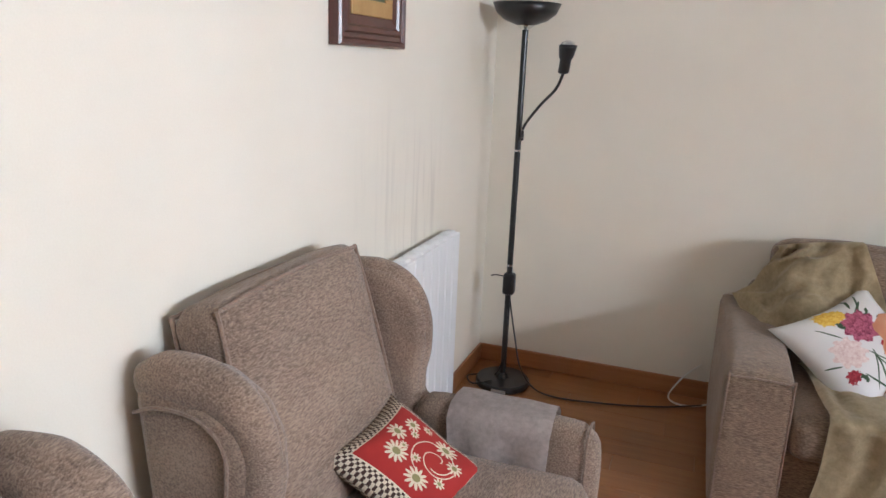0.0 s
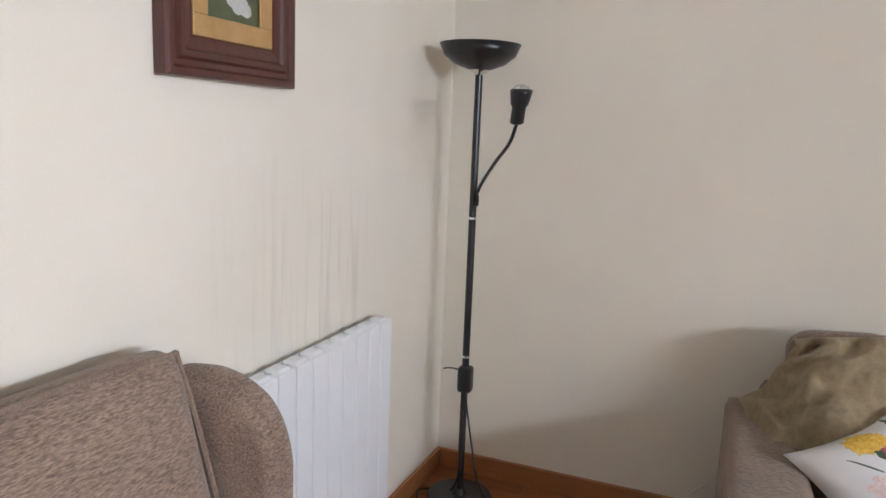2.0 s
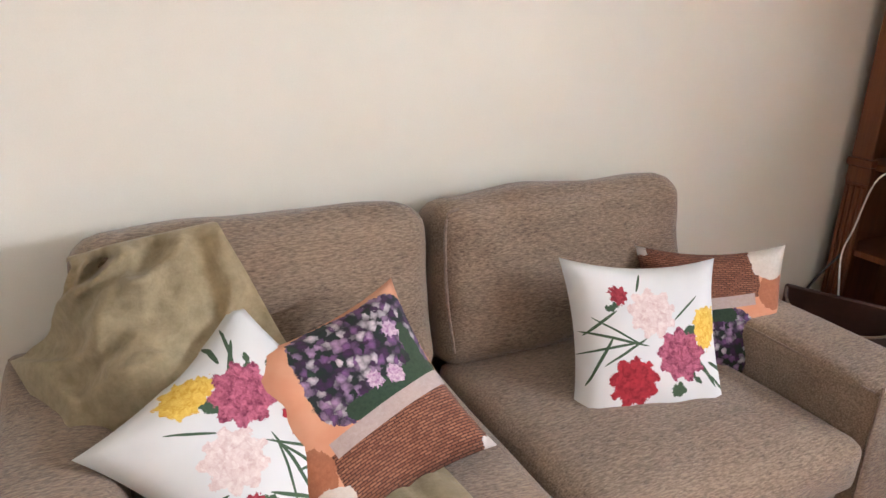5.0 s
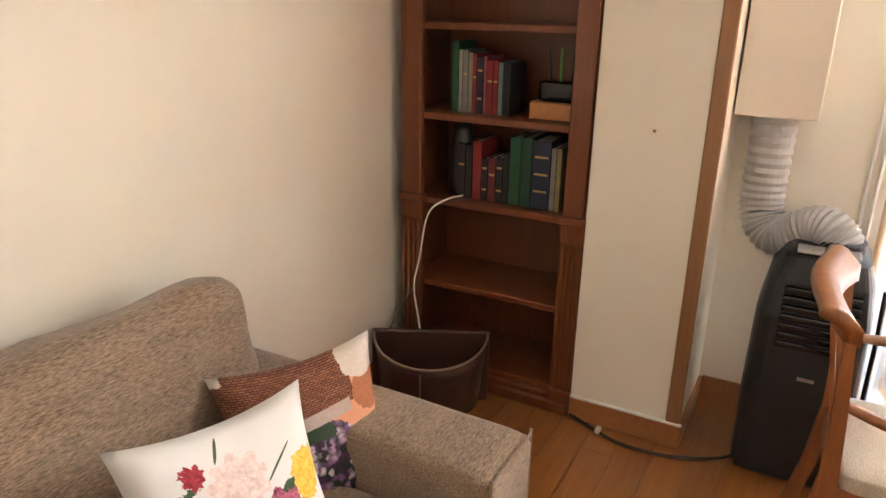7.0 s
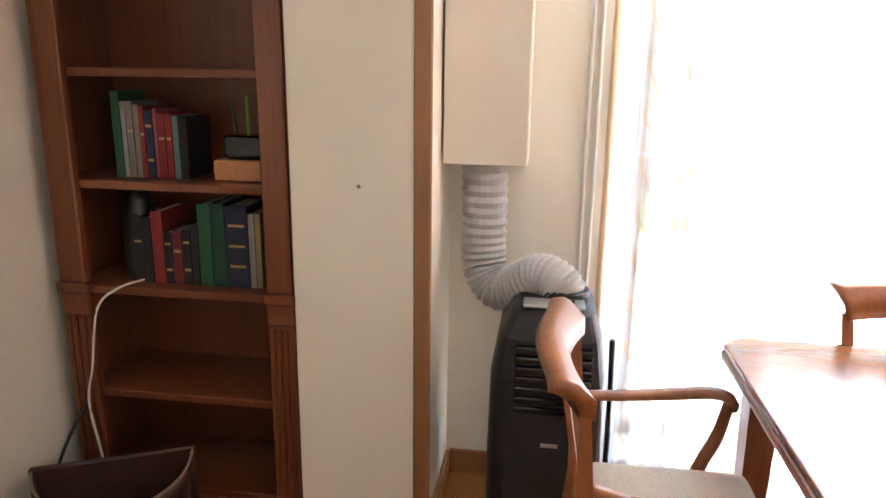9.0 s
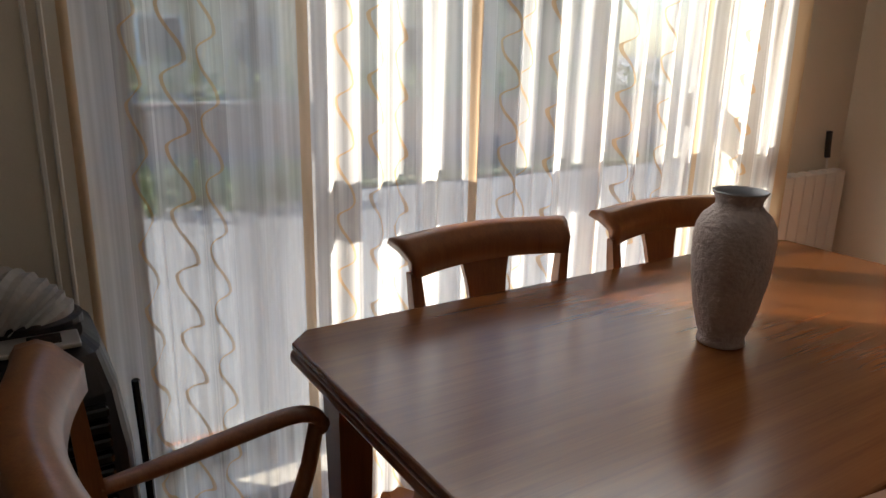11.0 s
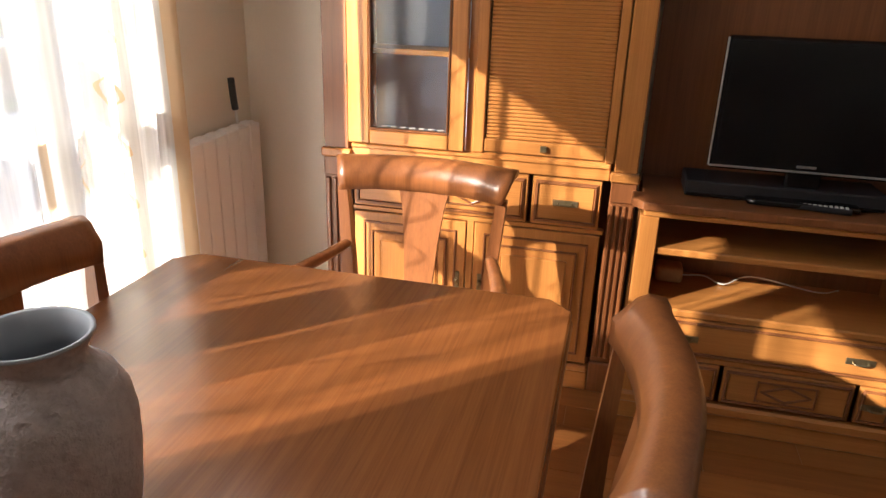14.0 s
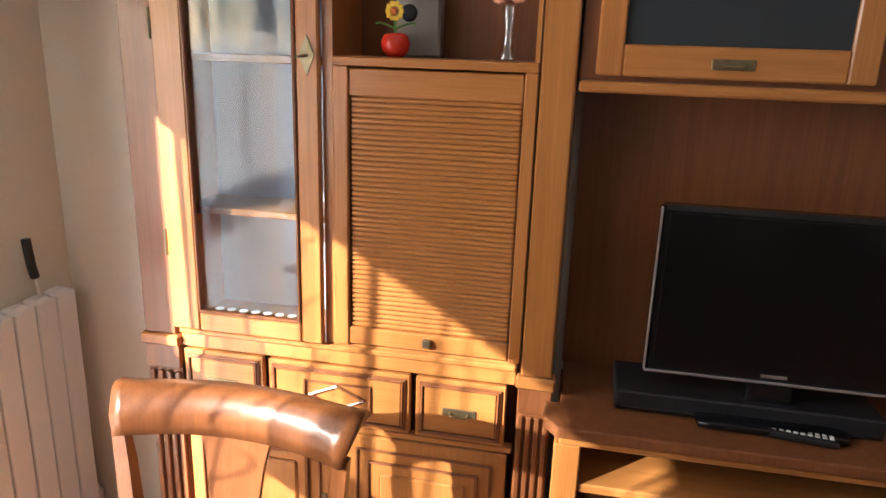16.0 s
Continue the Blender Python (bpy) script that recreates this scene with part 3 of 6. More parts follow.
bx(EX, EX + 0.3, WY1, NY, -0.2, CEIL, bm=we)
bx(EX, EX + 0.3, SY, WY0, -0.2, CEIL, bm=we)
bx(EX, EX + 0.3, WY0, WY1, WZ1, CEIL, bm=we)
bx(EX, EX + 0.3, WY0, WY1, -0.2, WZ0, bm=we)
structure("wall_east", we, M_WALL, "cream wall around the wide window")
COLX, COLY0, COLY1 = 4.10, 2.215, 2.625
structure("wall_pier", bx(COLX, EX - 0.002, COLY0, COLY1, 0, CEIL), M_WALL, "cream painted wall pier beside the bookcase")
structure("trim_pier", bx(COLX - 0.008, COLX + 0.012, COLY0 - 0.006, COLY0 + 0.045, 0.09, CEIL, 0.004), M_TRIM, "wooden corner strip on the wall pier")


def baseboard(name, x0, x1, y0, y1, top=0.09):
    structure(name, bx(x0, x1, y0, y1, 0, top, 0.004), M_BASE, "varnished wooden baseboard")


baseboard("baseboard_west", 0.001, 0.014, SY, NY)
baseboard("baseboard_north", 0.014, 4.1, NY - 0.014, NY - 0.001)
baseboard("baseboard_pier_front", COLX - 0.014, COLX - 0.001, COLY0 - 0.012, COLY1)
baseboard("baseboard_pier_side", COLX, EX - 0.014, COLY0 - 0.014, COLY0 - 0.001)
baseboard("baseboard_east", EX - 0.014, EX - 0.001, SY, COLY0 - 0.014)
structure("cap_pier", bx(COLX - 0.016, COLX, COLY0 - 0.014, COLY1, 0.09, 0.098, 0.002), M_WHITEP, "white bead on top of the baseboard")

# window: aluminium frame with a mullion and a transom
win = thing("window_1", (0, 0, 0), "wide aluminium window with a low transom behind sheer curtains", "window", kind="structure")
fx0, fx1 = EX + 0.20, EX + 0.26
for y0, y1, z0, z1 in ((WY0, WY0 + 0.06, WZ0, WZ1), (WY1 - 0.06, WY1, WZ0, WZ1), (WY0 + 0.06, WY1 - 0.06, WZ0, WZ0 + 0.07),
                       (WY0 + 0.06, WY1 - 0.06, WZ1 - 0.07, WZ1), (0.90, 1.05, WZ0 + 0.07, WZ1 - 0.07)):
    part("window_frame", bx(fx0, fx1, y0, y1, z0, z1, 0.004), M_ALU, win)
for y0, y1 in ((WY0 + 0.06, 0.90), (1.05, WY1 - 0.06)):
    part("transom", bx(fx0, fx1, y0, y1, 1.06, 1.19, 0.004), M_ALU, win)
    for z0, z1 in ((WZ0 + 0.07, 1.06), (1.19, WZ1 - 0.07)):
        pane = part("pane", bx(fx0 + 0.026, fx0 + 0.034, y0, y1, z0, z1), M_PANE, win)
        pane.visible_shadow = False


# ---- outside ----
M_PAVE = mottled("pale_paving", (0.20, 0.20, 0.20), (0.28, 0.28, 0.28), 1.5, 60, 0.85, 0.3)
M_ASPH = mottled("asphalt", (0.045, 0.048, 0.055), (0.07, 0.072, 0.08), 2.0, 120, 0.85, 0.4)
M_KERB = mottled("kerb_concrete", (0.55, 0.54, 0.52), (0.66, 0.65, 0.63), 3.0, 60, 0.85, 0.3)
M_TERRA = mottled("terracotta_paving", (0.34, 0.13, 0.07), (0.45, 0.19, 0.11), 4.0, 80, 0.8, 0.3)
M_LEAF = mottled("hedge_leaves", (0.05, 0.10, 0.02), (0.13, 0.20, 0.035), 3.0, 40, 0.6, 0.0)
M_GRASS = mottled("lawn", (0.06, 0.085, 0.03), (0.12, 0.14, 0.055), 1.0, 60, 0.9, 0.5)
M_BRICK = mottled("pink_facade", (0.42, 0.22, 0.18), (0.52, 0.29, 0.24), 1.0, 40, 0.85, 0.2)
M_FACADE = mottled("yellow_facade", (0.55, 0.43, 0.25), (0.65, 0.52, 0.32), 1.0, 40, 0.85, 0.2)
M_DARKWIN = plain("dark_window_glass", (0.03, 0.035, 0.045), 0.1)
M_BARK = mottled("bark", (0.06, 0.045, 0.03), (0.12, 0.09, 0.06), 6, 60, 0.9, 0.6)
single("ground", bx(EX + 0.31, 400, -300, 300, -0.4, -0.15), M_PAVE, "pale paved ground running to the horizon", "ground", kind="structure")
single("pavement_terrace", bx(EX + 0.31, EX + 0.75, -6, 6, -0.15, -0.10, 0.01), M_TERRA, "terracotta terrace along the house", "pavement", kind="structure")
single("lawn", bx(9.7, 10.85, -40, 40, -0.15, -0.10, 0.02), M_GRASS, "green lawn strip before a low wall", "lawn", kind="stuff")
single("road", bx(13.6, 18.0, -120, 120, -0.15, -0.142), M_ASPH, "dark grey asphalt road", "road", kind="structure")
single("kerb", bx(18.0, 18.25, -120, 120, -0.15, 0.0, 0.02), M_KERB, "pale concrete kerb", "kerb", kind="structure")


def leaf_cloud(spots, count, size, seed):
    rng = random.Random(seed)
    vs, fs = [], []
    for k in range(count):
        c, r = spots[k % len(spots)]
        d = Vector((rng.gauss(0, 1), rng.gauss(0, 1), rng.gauss(0, 1))).normalized() * (rng.random() ** 0.4)
        p = Vector(c) + Vector((d.x * r[0], d.y * r[1], d.z * r[2]))
        a = Vector((rng.gauss(0, 1), rng.gauss(0, 1), rng.gauss(0, 1))).normalized()
        b2 = a.orthogonal().normalized()
        s = size * rng.uniform(0.6, 1.3)
        i = len(vs)
        vs += [p - a * s, p + b2 * s * 0.45, p + a * s, p - b2 * s * 0.45]
        fs.append((i, i + 1, i + 2, i + 3))
    me = bpy.data.meshes.new("leaves")
    me.from_pydata(vs, [], fs)
    return me


hedge_me = leaf_cloud([((11.9, -12 + k * 1.1, 0.55), (0.55, 0.75, 0.75)) for k in range(30)], 9000, 0.07, 3)
hedge_me.materials.append(M_LEAF)
tagged(new("hedge", hedge_me), "clipped green hedge behind the low wall", "hedge", kind="stuff")
gw = thing("garden_wall", (10.9, 0, -0.15), "low slate-blue garden wall with pale coping", "wall")
part("wall_body", bx(0, 0.22, -16, 16, 0, 0.56, 0.01), mottled("slate_wall", (0.025, 0.034, 0.06), (0.045, 0.058, 0.09), 1.5, 40, 0.8, 0.3), gw)
part("coping", bx(-0.03, 0.25, -16, 16, 0.56, 0.61, 0.01), M_KERB, gw)
bush_me = leaf_cloud([((9.5 + 0.25 * math.sin(k * 2.1), 0.75 - k * 0.42, 0.05), (0.28, 0.30, 0.26)) for k in range(4)], 1600, 0.05, 8)
bush_me.materials.append(M_LEAF)
tagged(new("bush", bush_me), "low yellow-green garden bush on the lawn", "bush")


def tree(at, tall, seed):
    t = thing("tree", at, "leafy green street tree beyond the road", "tree", "street trees")
    rng = random.Random(seed)
    part("trunk", tube([(0, 0, -0.15), (0.05, 0.03, tall * 0.3), (-0.03, 0.05, tall * 0.6)], lambda u: 0.16 - 0.08 * u, 8), M_BARK, t)
    spots = []
    for k in range(9):
        a = k * 2.4 + seed
        tip = (math.cos(a) * tall * 0.2 * rng.uniform(0.6, 1.2), math.sin(a) * tall * 0.2 * rng.uniform(0.6, 1.2), tall * rng.uniform(0.55, 0.95))
        part("limb", tube([(0, 0.03, tall * (0.38 + 0.02 * k)), (tip[0] * 0.5, tip[1] * 0.5, tip[2] * 0.85), tip], lambda u: 0.06 - 0.045 * u, 5), M_BARK, t)
        spots.append((tip, (tall * 0.14, tall * 0.14, tall * 0.11)))
    part("crown", leaf_cloud(spots, 2500, 0.14, seed), M_LEAF, t)


for k, (x, y) in enumerate(((21.5, -14), (21, -4), (22, 6), (21.5, 15))):
    tree((x, y, 0), 5.0 + k % 2, 11 + k)


def building(x, y0, y1, storeys, material, label):
    h = thing("apartment_building", (x, (y0 + y1) / 2, -0.15), label, "building")
    w = (y1 - y0) / 2
    part("wall", bx(0, 9, -w, w, 0, storeys * 3.0), material, h)
    part("roof", bx(-0.4, 9.4, -w - 0.4, w + 0.4, storeys * 3.0, storeys * 3.0 + 0.35, 0.05), M_TERRA, h)
    for s in range(storeys):
        k = -w + 1.3
        while k < w - 1.0:
            wd = part("window", bx(-0.06, 0.04, k - 0.1, k + 1.3, s * 3.0 + 0.85, s * 3.0 + 2.35, 0.02), M_KERB, h)
            part("pane", bx(-0.08, -0.05, k, k + 1.2, s * 3.0 + 0.95, s * 3.0 + 2.25), M_DARKWIN, wd)
            k += 2.9


building(27, 1, 22, 3, M_BRICK, "pinkish brick apartment building with dark windows")
building(26, -22, -2, 3, M_FACADE, "pale yellow apartment building with dark windows")

# ---- curtain ----
CX = 4.42


def curtain(name, y0, y1, label):
    bm = bmesh.new()
    uvl = bm.loops.layers.uv.new("UVMap")
    ny, nz = 360, 26
    zs = [0.035 + (2.40 - 0.035) * j / nz for j in range(nz + 1)]
    grid = []
    for i in range(ny + 1):
        y = y0 + (y1 - y0) * i / ny
        col = []
        for z in zs:
            n1 = noise.noise(Vector((y * 2.2, z * 0.25, 3.0)))
            amp = 0.026 + 0.018 * noise.noise(Vector((y * 1.3, 0.0, z * 0.3)))
            x = CX + amp * math.sin(y * 41 + 3.5 * n1 + 0.25 * z) + 0.010 * math.sin(y * 97 + 2 * n1) + 0.02 * n1
            x += 0.004 * noise.noise(Vector((y * 9, z * 2.0, 7.0)))
            col.append(bm.verts.new((x, y, z)))
        grid.append(col)
    for i in range(ny):
        for j in range(nz):
            f = bm.faces.new((grid[i][j], grid[i + 1][j], grid[i + 1][j + 1], grid[i][j + 1]))
            f.smooth = True
            for lp in f.loops:
                c = lp.vert.co
                lp[uvl].uv = (c.y + 5.0, c.z)
    me = mesh_of(bm, name)
    for p in me.polygons:
        p.use_smooth = True
    me.materials.append(M_VOILE)
    return tagged(new(name, me), label, "curtain")


curtain("curtain", -0.79, 1.71, "long white sheer curtain with golden bands and embroidered curves")
rail = thing("curtain_rail", (CX, 0.45, 2.41), "white curtain rail below the ceiling", "curtain rail")
part("rail", bx(-0.02, 0.02, -1.3, 1.3, 0, 0.03, 0.004), M_WHITEP, rail)
for y in (-1.2, 0, 1.2):
    part("bracket", bx(-0.012, 0.125, y - 0.012, y + 0.012, 0.03, 0.05), M_WHITEP, rail)
cond = bmesh.new()
for y in (1.735, 1.765):
    merge(cond, bx(EX - 0.01, EX - 0.001, y - 0.006, y + 0.006, 0.09, 2.45, 0.003))
single("blind_cord", cond, M_WHITEP, "thin white blind cords on the wall beside the curtain", "cord")


# ---- radiators ----
def radiator(at, turn, count, pitch, low, high, label):
    r = thing("radiator", at, label, "radiator", "radiators", turn)
    for k in range(count):
        y = k * pitch
        el = bmesh.new()
        bx(0.046, 0.078, y + 0.0036, y + pitch - 0.0036, low, high - 0.008, 0.003, el)
        bx(0.012, 0.066, y + pitch / 2 - 0.01, y + pitch / 2 + 0.01, low + 0.01, high - 0.02, 0.003, el)
        bx(0.020, 0.070, y + 0.012, y + pitch - 0.012, high - 0.03, high, 0.008, el)
        bx(0.008, 0.016, y + 0.004, y + pitch - 0.004, low + 0.01, high - 0.01, 0.002, el)
        part("element", el, M_RAD, r)
    part("pipe", tube([(0.04, count * pitch, low + 0.05), (0.04, count * pitch + 0.03, low + 0.05), (0.04, count * pitch + 0.035, low)], 0.010, 8), M_RAD, r)
    part("valve", lathe([(0.014, 0), (0.018, 0.01), (0.018, 0.05), (0.012, 0.055)], 12, at=(0.04, count * pitch + 0.035, low - 0.02)), M_WHITEP, r, "white radiator valve")
    part("bracket", bx(0.0, 0.03, 0.08, 0.10, high - 0.12, high - 0.08), M_RAD, r)
    return r


radiator((0.012, 1.985, 0), 0, 10, 0.079, 0.10, 0.847, "white aluminium radiator on the wall behind the armchair")
radiator((EX - 0.002, -0.83, 0), 180, 7, 0.079, 0.10, 0.865, "white aluminium radiator beside the curtain")


# ---- pictures ----
def picture(y, z, w, h, label):
    p = thing("picture", (0.002, y, z), label, "picture", "pictures on the wall")
    f = 0.075
    prof = ((0, 0), (0, 0.030), (0.006, 0.036), (0.016, 0.036), (0.022, 0.028), (0.034, 0.026), (0.040, 0.034), (0.052, 0.034), (0.058, 0.027), (0.070, 0.025), (f + 0.012, 0.020), (f + 0.012, 0))
    corners = ((0, 0, 1, 1), (w, 0, -1, 1), (w, h, -1, -1), (0, h, 1, -1))
    rings = [[(hgt, cy + sy * d, cz + sz * d) for d, hgt in prof] for cy, cz, sy, sz in corners]
    for n in range(4):
        part("frame_side", loft([rings[n], rings[(n + 1) % 4]]), M_FRAME, p)
    g = f + 0.01
    mount = bmesh.new()
    m2 = 0.045
    for y0, y1, z0, z1 in ((g, w - g, g, g + m2), (g, w - g, h - g - m2, h - g), (g, g + m2, g + m2, h - g - m2), (w - g - m2, w - g, g + m2, h - g - m2)):
        bx(0.018, 0.026, y0, y1, z0, z1, 0.002, mount)
    part("mount", mount, M_GOLDMAT, p, "gold-painted mount")
    c = g + m2 - 0.003
    bm = bx(0.012, 0.0172, c, w - c, c, h - c)
    uvl = bm.loops.layers.uv.new("UVMap")
    for fc in bm.faces:
        for lp in fc.loops:
            lp[uvl].uv = ((lp.vert.co.y - c) / (w - 2 * c), (lp.vert.co.z - c) / (h - 2 * c))
    part("canvas", bm, M_PAINTING, p, "small oil landscape with trees and a stream")


picture(1.85, 1.54, 0.437, 0.56, "oil landscape in a dark mahogany frame with gold mount")
picture(1.10, 1.655, 0.53, 0.45, "second framed painting in a dark mahogany frame")


# ---- floor lamp ----
lamp = thing("floor_lamp", (0.20, 3.20, 0), "black uplighter floor lamp with a flexible reading arm in the corner", "floor lamp")
part("base", lathe([(0.125, 0), (0.130, 0.006), (0.130, 0.026), (0.124, 0.034), (0.03, 0.038), (0.018, 0.06)], 40), M_BLACK, lamp)
part("maker_plate", bx(-0.02, 0.05, -0.131, -0.127, 0.008, 0.024, 0.001), M_SILVER, lamp)
for z0, z1 in ((0.05, 0.60), (0.605, 1.135), (1.14, 1.665)):
    part("pole", lathe([(0.0135, z0), (0.0135, z1)], 16), M_BLACK, lamp, smooth=False)
for z in (0.60, 1.135, 1.66):
    part("ring", lathe([(0.0145, z - 0.002), (0.0145, z + 0.007)], 16), M_CHROME, lamp, "chrome ring")
part("bowl", lathe([(0.02, 1.665), (0.035, 1.672), (0.09, 1.692), (0.128, 1.722), (0.146, 1.762), (0.142, 1.762), (0.122, 1.727), (0.085, 1.70), (0.02, 1.682)], 40), M_BLACK, lamp, smooth=True)
part("bowl_neck", lathe([(0.014, 1.655), (0.032, 1.668), (0.038, 1.674), (0.02, 1.676)], 24), M_CHROME, lamp, "chrome neck")
part("switch_box", soft(-0.026, 0.030, -0.026, 0.026, 0.46, 0.565, 0.014, 5, 0), M_BLACK, lamp, smooth=True)
part("reading_arm", tube([(0.012, -0.008, 1.19), (0.024, -0.022, 1.195), (0.03, -0.03, 1.25), (0.12, -0.14, 1.35), (0.20, -0.245, 1.42), (0.232, -0.285, 1.48)], 0.006, 8), M_BLACK, lamp)
head = part("lamp_head", loft([[(0.233 + r * math.cos(a) + s * 0.10, -0.287 + r * math.sin(a), 1.48 + s) for a in [k * math.pi / 8 for k in range(16)]]
                              for r, s in ((0.012, 0), (0.022, 0.006), (0.022, 0.055), (0.028, 0.062), (0.034, 0.095), (0.036, 0.108))]), M_BLACK, lamp, "small black spot head", True)
part("bulb", lathe([(0.028, 0), (0.030, 0.004), (0.02, 0.015), (0.008, 0.02)], 16, at=(0.244, -0.287, 1.585)), M_CHROME, head, "reflector bulb")
part("toggle", tube([(-0.02, 0, 0.545), (-0.06, -0.01, 0.55), (-0.085, -0.015, 0.545)], 0.003, 6), M_BLACK, lamp)
single("lamp_cable", tube([(0.21, 3.18, 0.47), (0.26, 3.14, 0.28), (0.31, 3.12, 0.12), (0.42, 3.14, 0.015), (0.7, 3.18, 0.008), (0.95, 3.26, 0.008), (1.12, 3.35, 0.01)], 0.004, 6), M_BLACK, "black power cable trailing from the lamp along the floor", "cable")
single("looped_cable", tube([(0.19, 3.20, 0.46), (0.215, 3.17, 0.25), (0.17, 3.20, 0.05), (0.07, 3.23, 0.012), (0.03, 3.17, 0.02), (0.08, 3.10, 0.02), (0.17, 3.12, 0.045)], 0.004, 6), M_BLACK, "black cable looped behind the lamp base", "cable")
single("white_cable", tube([(1.10, 3.43, 0.18), (1.03, 3.40, 0.12), (0.97, 3.36, 0.03), (1.0, 3.33, 0.006), (1.08, 3.33, 0.006), (1.16, 3.38, 0.01)], 0.004, 6), M_CABLEW, "white cable curling out behind the sofa", "cable")


def lay(x, y, z, lean, spin, yaw):
    """Pose of a cushion: turned in its own plane by spin, leaned back, then turned about the vertical."""
    return pose(x, y, z, 0, 0, yaw) @ pose(0, 0, 0, lean, 0, 0) @ pose(0, 0, 0, 0, spin, 0)


# ---- armchairs ----
def armchair(at, turn, label):
    c = thing("armchair", at, label, "armchair", "matching armchairs", turn)
    part("seat_base", soft(0.12, 0.76, -0.31, 0.31, 0.06, 0.36, 0.04, 7), M_ARMC, c, smooth=True)
    part("seat_cushion", soft(0.20, 0.80, -0.296, 0.296, 0.35, 0.50, 0.05, 9, 0.004, (0.01, 0, 0.02)), M_ARMC, c, smooth=True)
    # leaning back cushion, piped along both edges
    place = pose(0.222, 0.0, 0.465, 0, -16, 0)
    bm = soft(-0.07, 0.07, -0.30, 0.30, 0.0, 0.575, 0.045, 12, 0.004, (0.018, 0, 0.006))
    bm.transform(place)
    part("back_cushion", bm, M_ARMC, c, smooth=True)
    for f in (-1, 1):
        pts = [(f * 0.058, sy, z) for sy, z in ((-0.285, 0.03), (-0.297, 0.28), (-0.288, 0.535), (-0.255, 0.563), (0, 0.573), (0.255, 0.563), (0.288, 0.535), (0.297, 0.28), (0.285, 0.03))]
        pp = tube(pts, 0.0055, 6, 5)
        pp.transform(place)
        part("piping", pp, M_PIPING, c)
    bm = soft(-0.04, 0.04, -0.32, 0.32, 0.0, 0.82, 0.035, 8)
    bm.transform(pose(0.165, 0, 0.08, 0, -9, 0))
    part("backrest", bm, M_ARMC, c, smooth=True)
    for s in (-1, 1):
        # side panel, wing and arm in one outline, with a fat roll along the wing's edge
        side = ((0.10, 0.06), (0.77, 0.06), (0.77, 0.57), (0.31, 0.575), (0.285, 0.63), (0.285, 0.72), (0.285, 0.79), (0.262, 0.85), (0.205, 0.895), (0.12, 0.91), (0.02, 0.90))
        bm = prism([(x, z) for x, z in side], -0.044, 0.044, 0.026)
        for v in bm.verts:
            v.co = Vector((v.co.x, s * 0.372 - v.co.z, v.co.y))
        bmesh.ops.recalc_face_normals(bm, faces=bm.faces[:])
        part("side_panel", bm, M_ARMC, c, smooth=True)
        edge = [(0.022, 0.895), (0.09, 0.915), (0.175, 0.912), (0.235, 0.88), (0.268, 0.82), (0.27, 0.74), (0.252, 0.66), (0.248, 0.59), (0.26, 0.50)]
        roll = tube([(x, s * 0.376, z) for x, z in edge], lambda u: 0.040 * (1 - 0.25 * (2 * u - 1) ** 8) + 0.004 * math.sin(9 * u), 14, 7, None, 1.25)
        for v in roll.verts:
            v.co += noise.noise_vector(v.co * 14) * 0.003
        part("wing_roll", roll, M_ARMC, c, smooth=True)
        seam = tube([(x - 0.03 * k, s * (0.372 + 0.049), z - 0.035 * j) for (x, z), k, j in zip(edge[:7], (-0.3, 0.1, 0.5, 0.9, 1.2, 1.3, 1.2), (1.15, 1.15, 1.1, 0.9, 0.4, 0, 0))], 0.004, 6, 5)
        part("seam", seam, M_PIPING, c)
        # padded inner face of the wing
        pad = ((0.10, 0.45), (0.30, 0.45), (0.292, 0.58), (0.295, 0.66), (0.310, 0.74), (0.306, 0.83), (0.272, 0.90), (0.19, 0.948), (0.08, 0.95), (0.03, 0.93))
        bm = prism(pad, -0.032, 0.032, 0.026)
        for v in bm.verts:
            v.co = Vector((v.co.x, s * 0.352 - v.co.z, v.co.y))
        bmesh.ops.recalc_face_normals(bm, faces=bm.faces[:])
        part("wing_pad", bm, M_ARMC, c, smooth=True)
        # padded arm, its front rounded over
        bm = soft(0.29, 0.80, s * 0.354 - 0.058, s * 0.354 + 0.058, 0.30, 0.605, 0.055, 10, 0.003, (0.012, 0.0, 0.008), s * 2.0)
        part("arm", bm, M_ARMC, c, smooth=True)
        part("arm_seam", tube([(0.778, s * 0.354 + q * 0.056, z) for q, z in ((-1, 0.32), (-1, 0.56), (-0.6, 0.597), (0, 0.606), (0.6, 0.597), (1, 0.56), (1, 0.32))], 0.0035, 6, 5), M_PIPING, c)
    for x in (0.2, 0.70):
        for y in (-0.33, 0.33):
            part("foot", lathe([(0.018, 0), (0.026, 0.07)], 10, at=(x, y, 0)), M_CHAIR, c, "short wooden foot")
    return c


armchair((0.015, 1.46, 0), 0, "beige woven wing armchair with a loose back cushion against the wall")
armchair((0.015, 0.39, 0), 0, "second beige woven wing armchair close beside the first")
single("cushion", pillow(0.36, 0.36, 0.11, 2.0), M_REDCUSH, "red tapestry cushion with cream flowers and checked border", "cushion", smooth=True).matrix_basis = lay(0.41, 1.53, 0.54, -60, -1, 86)


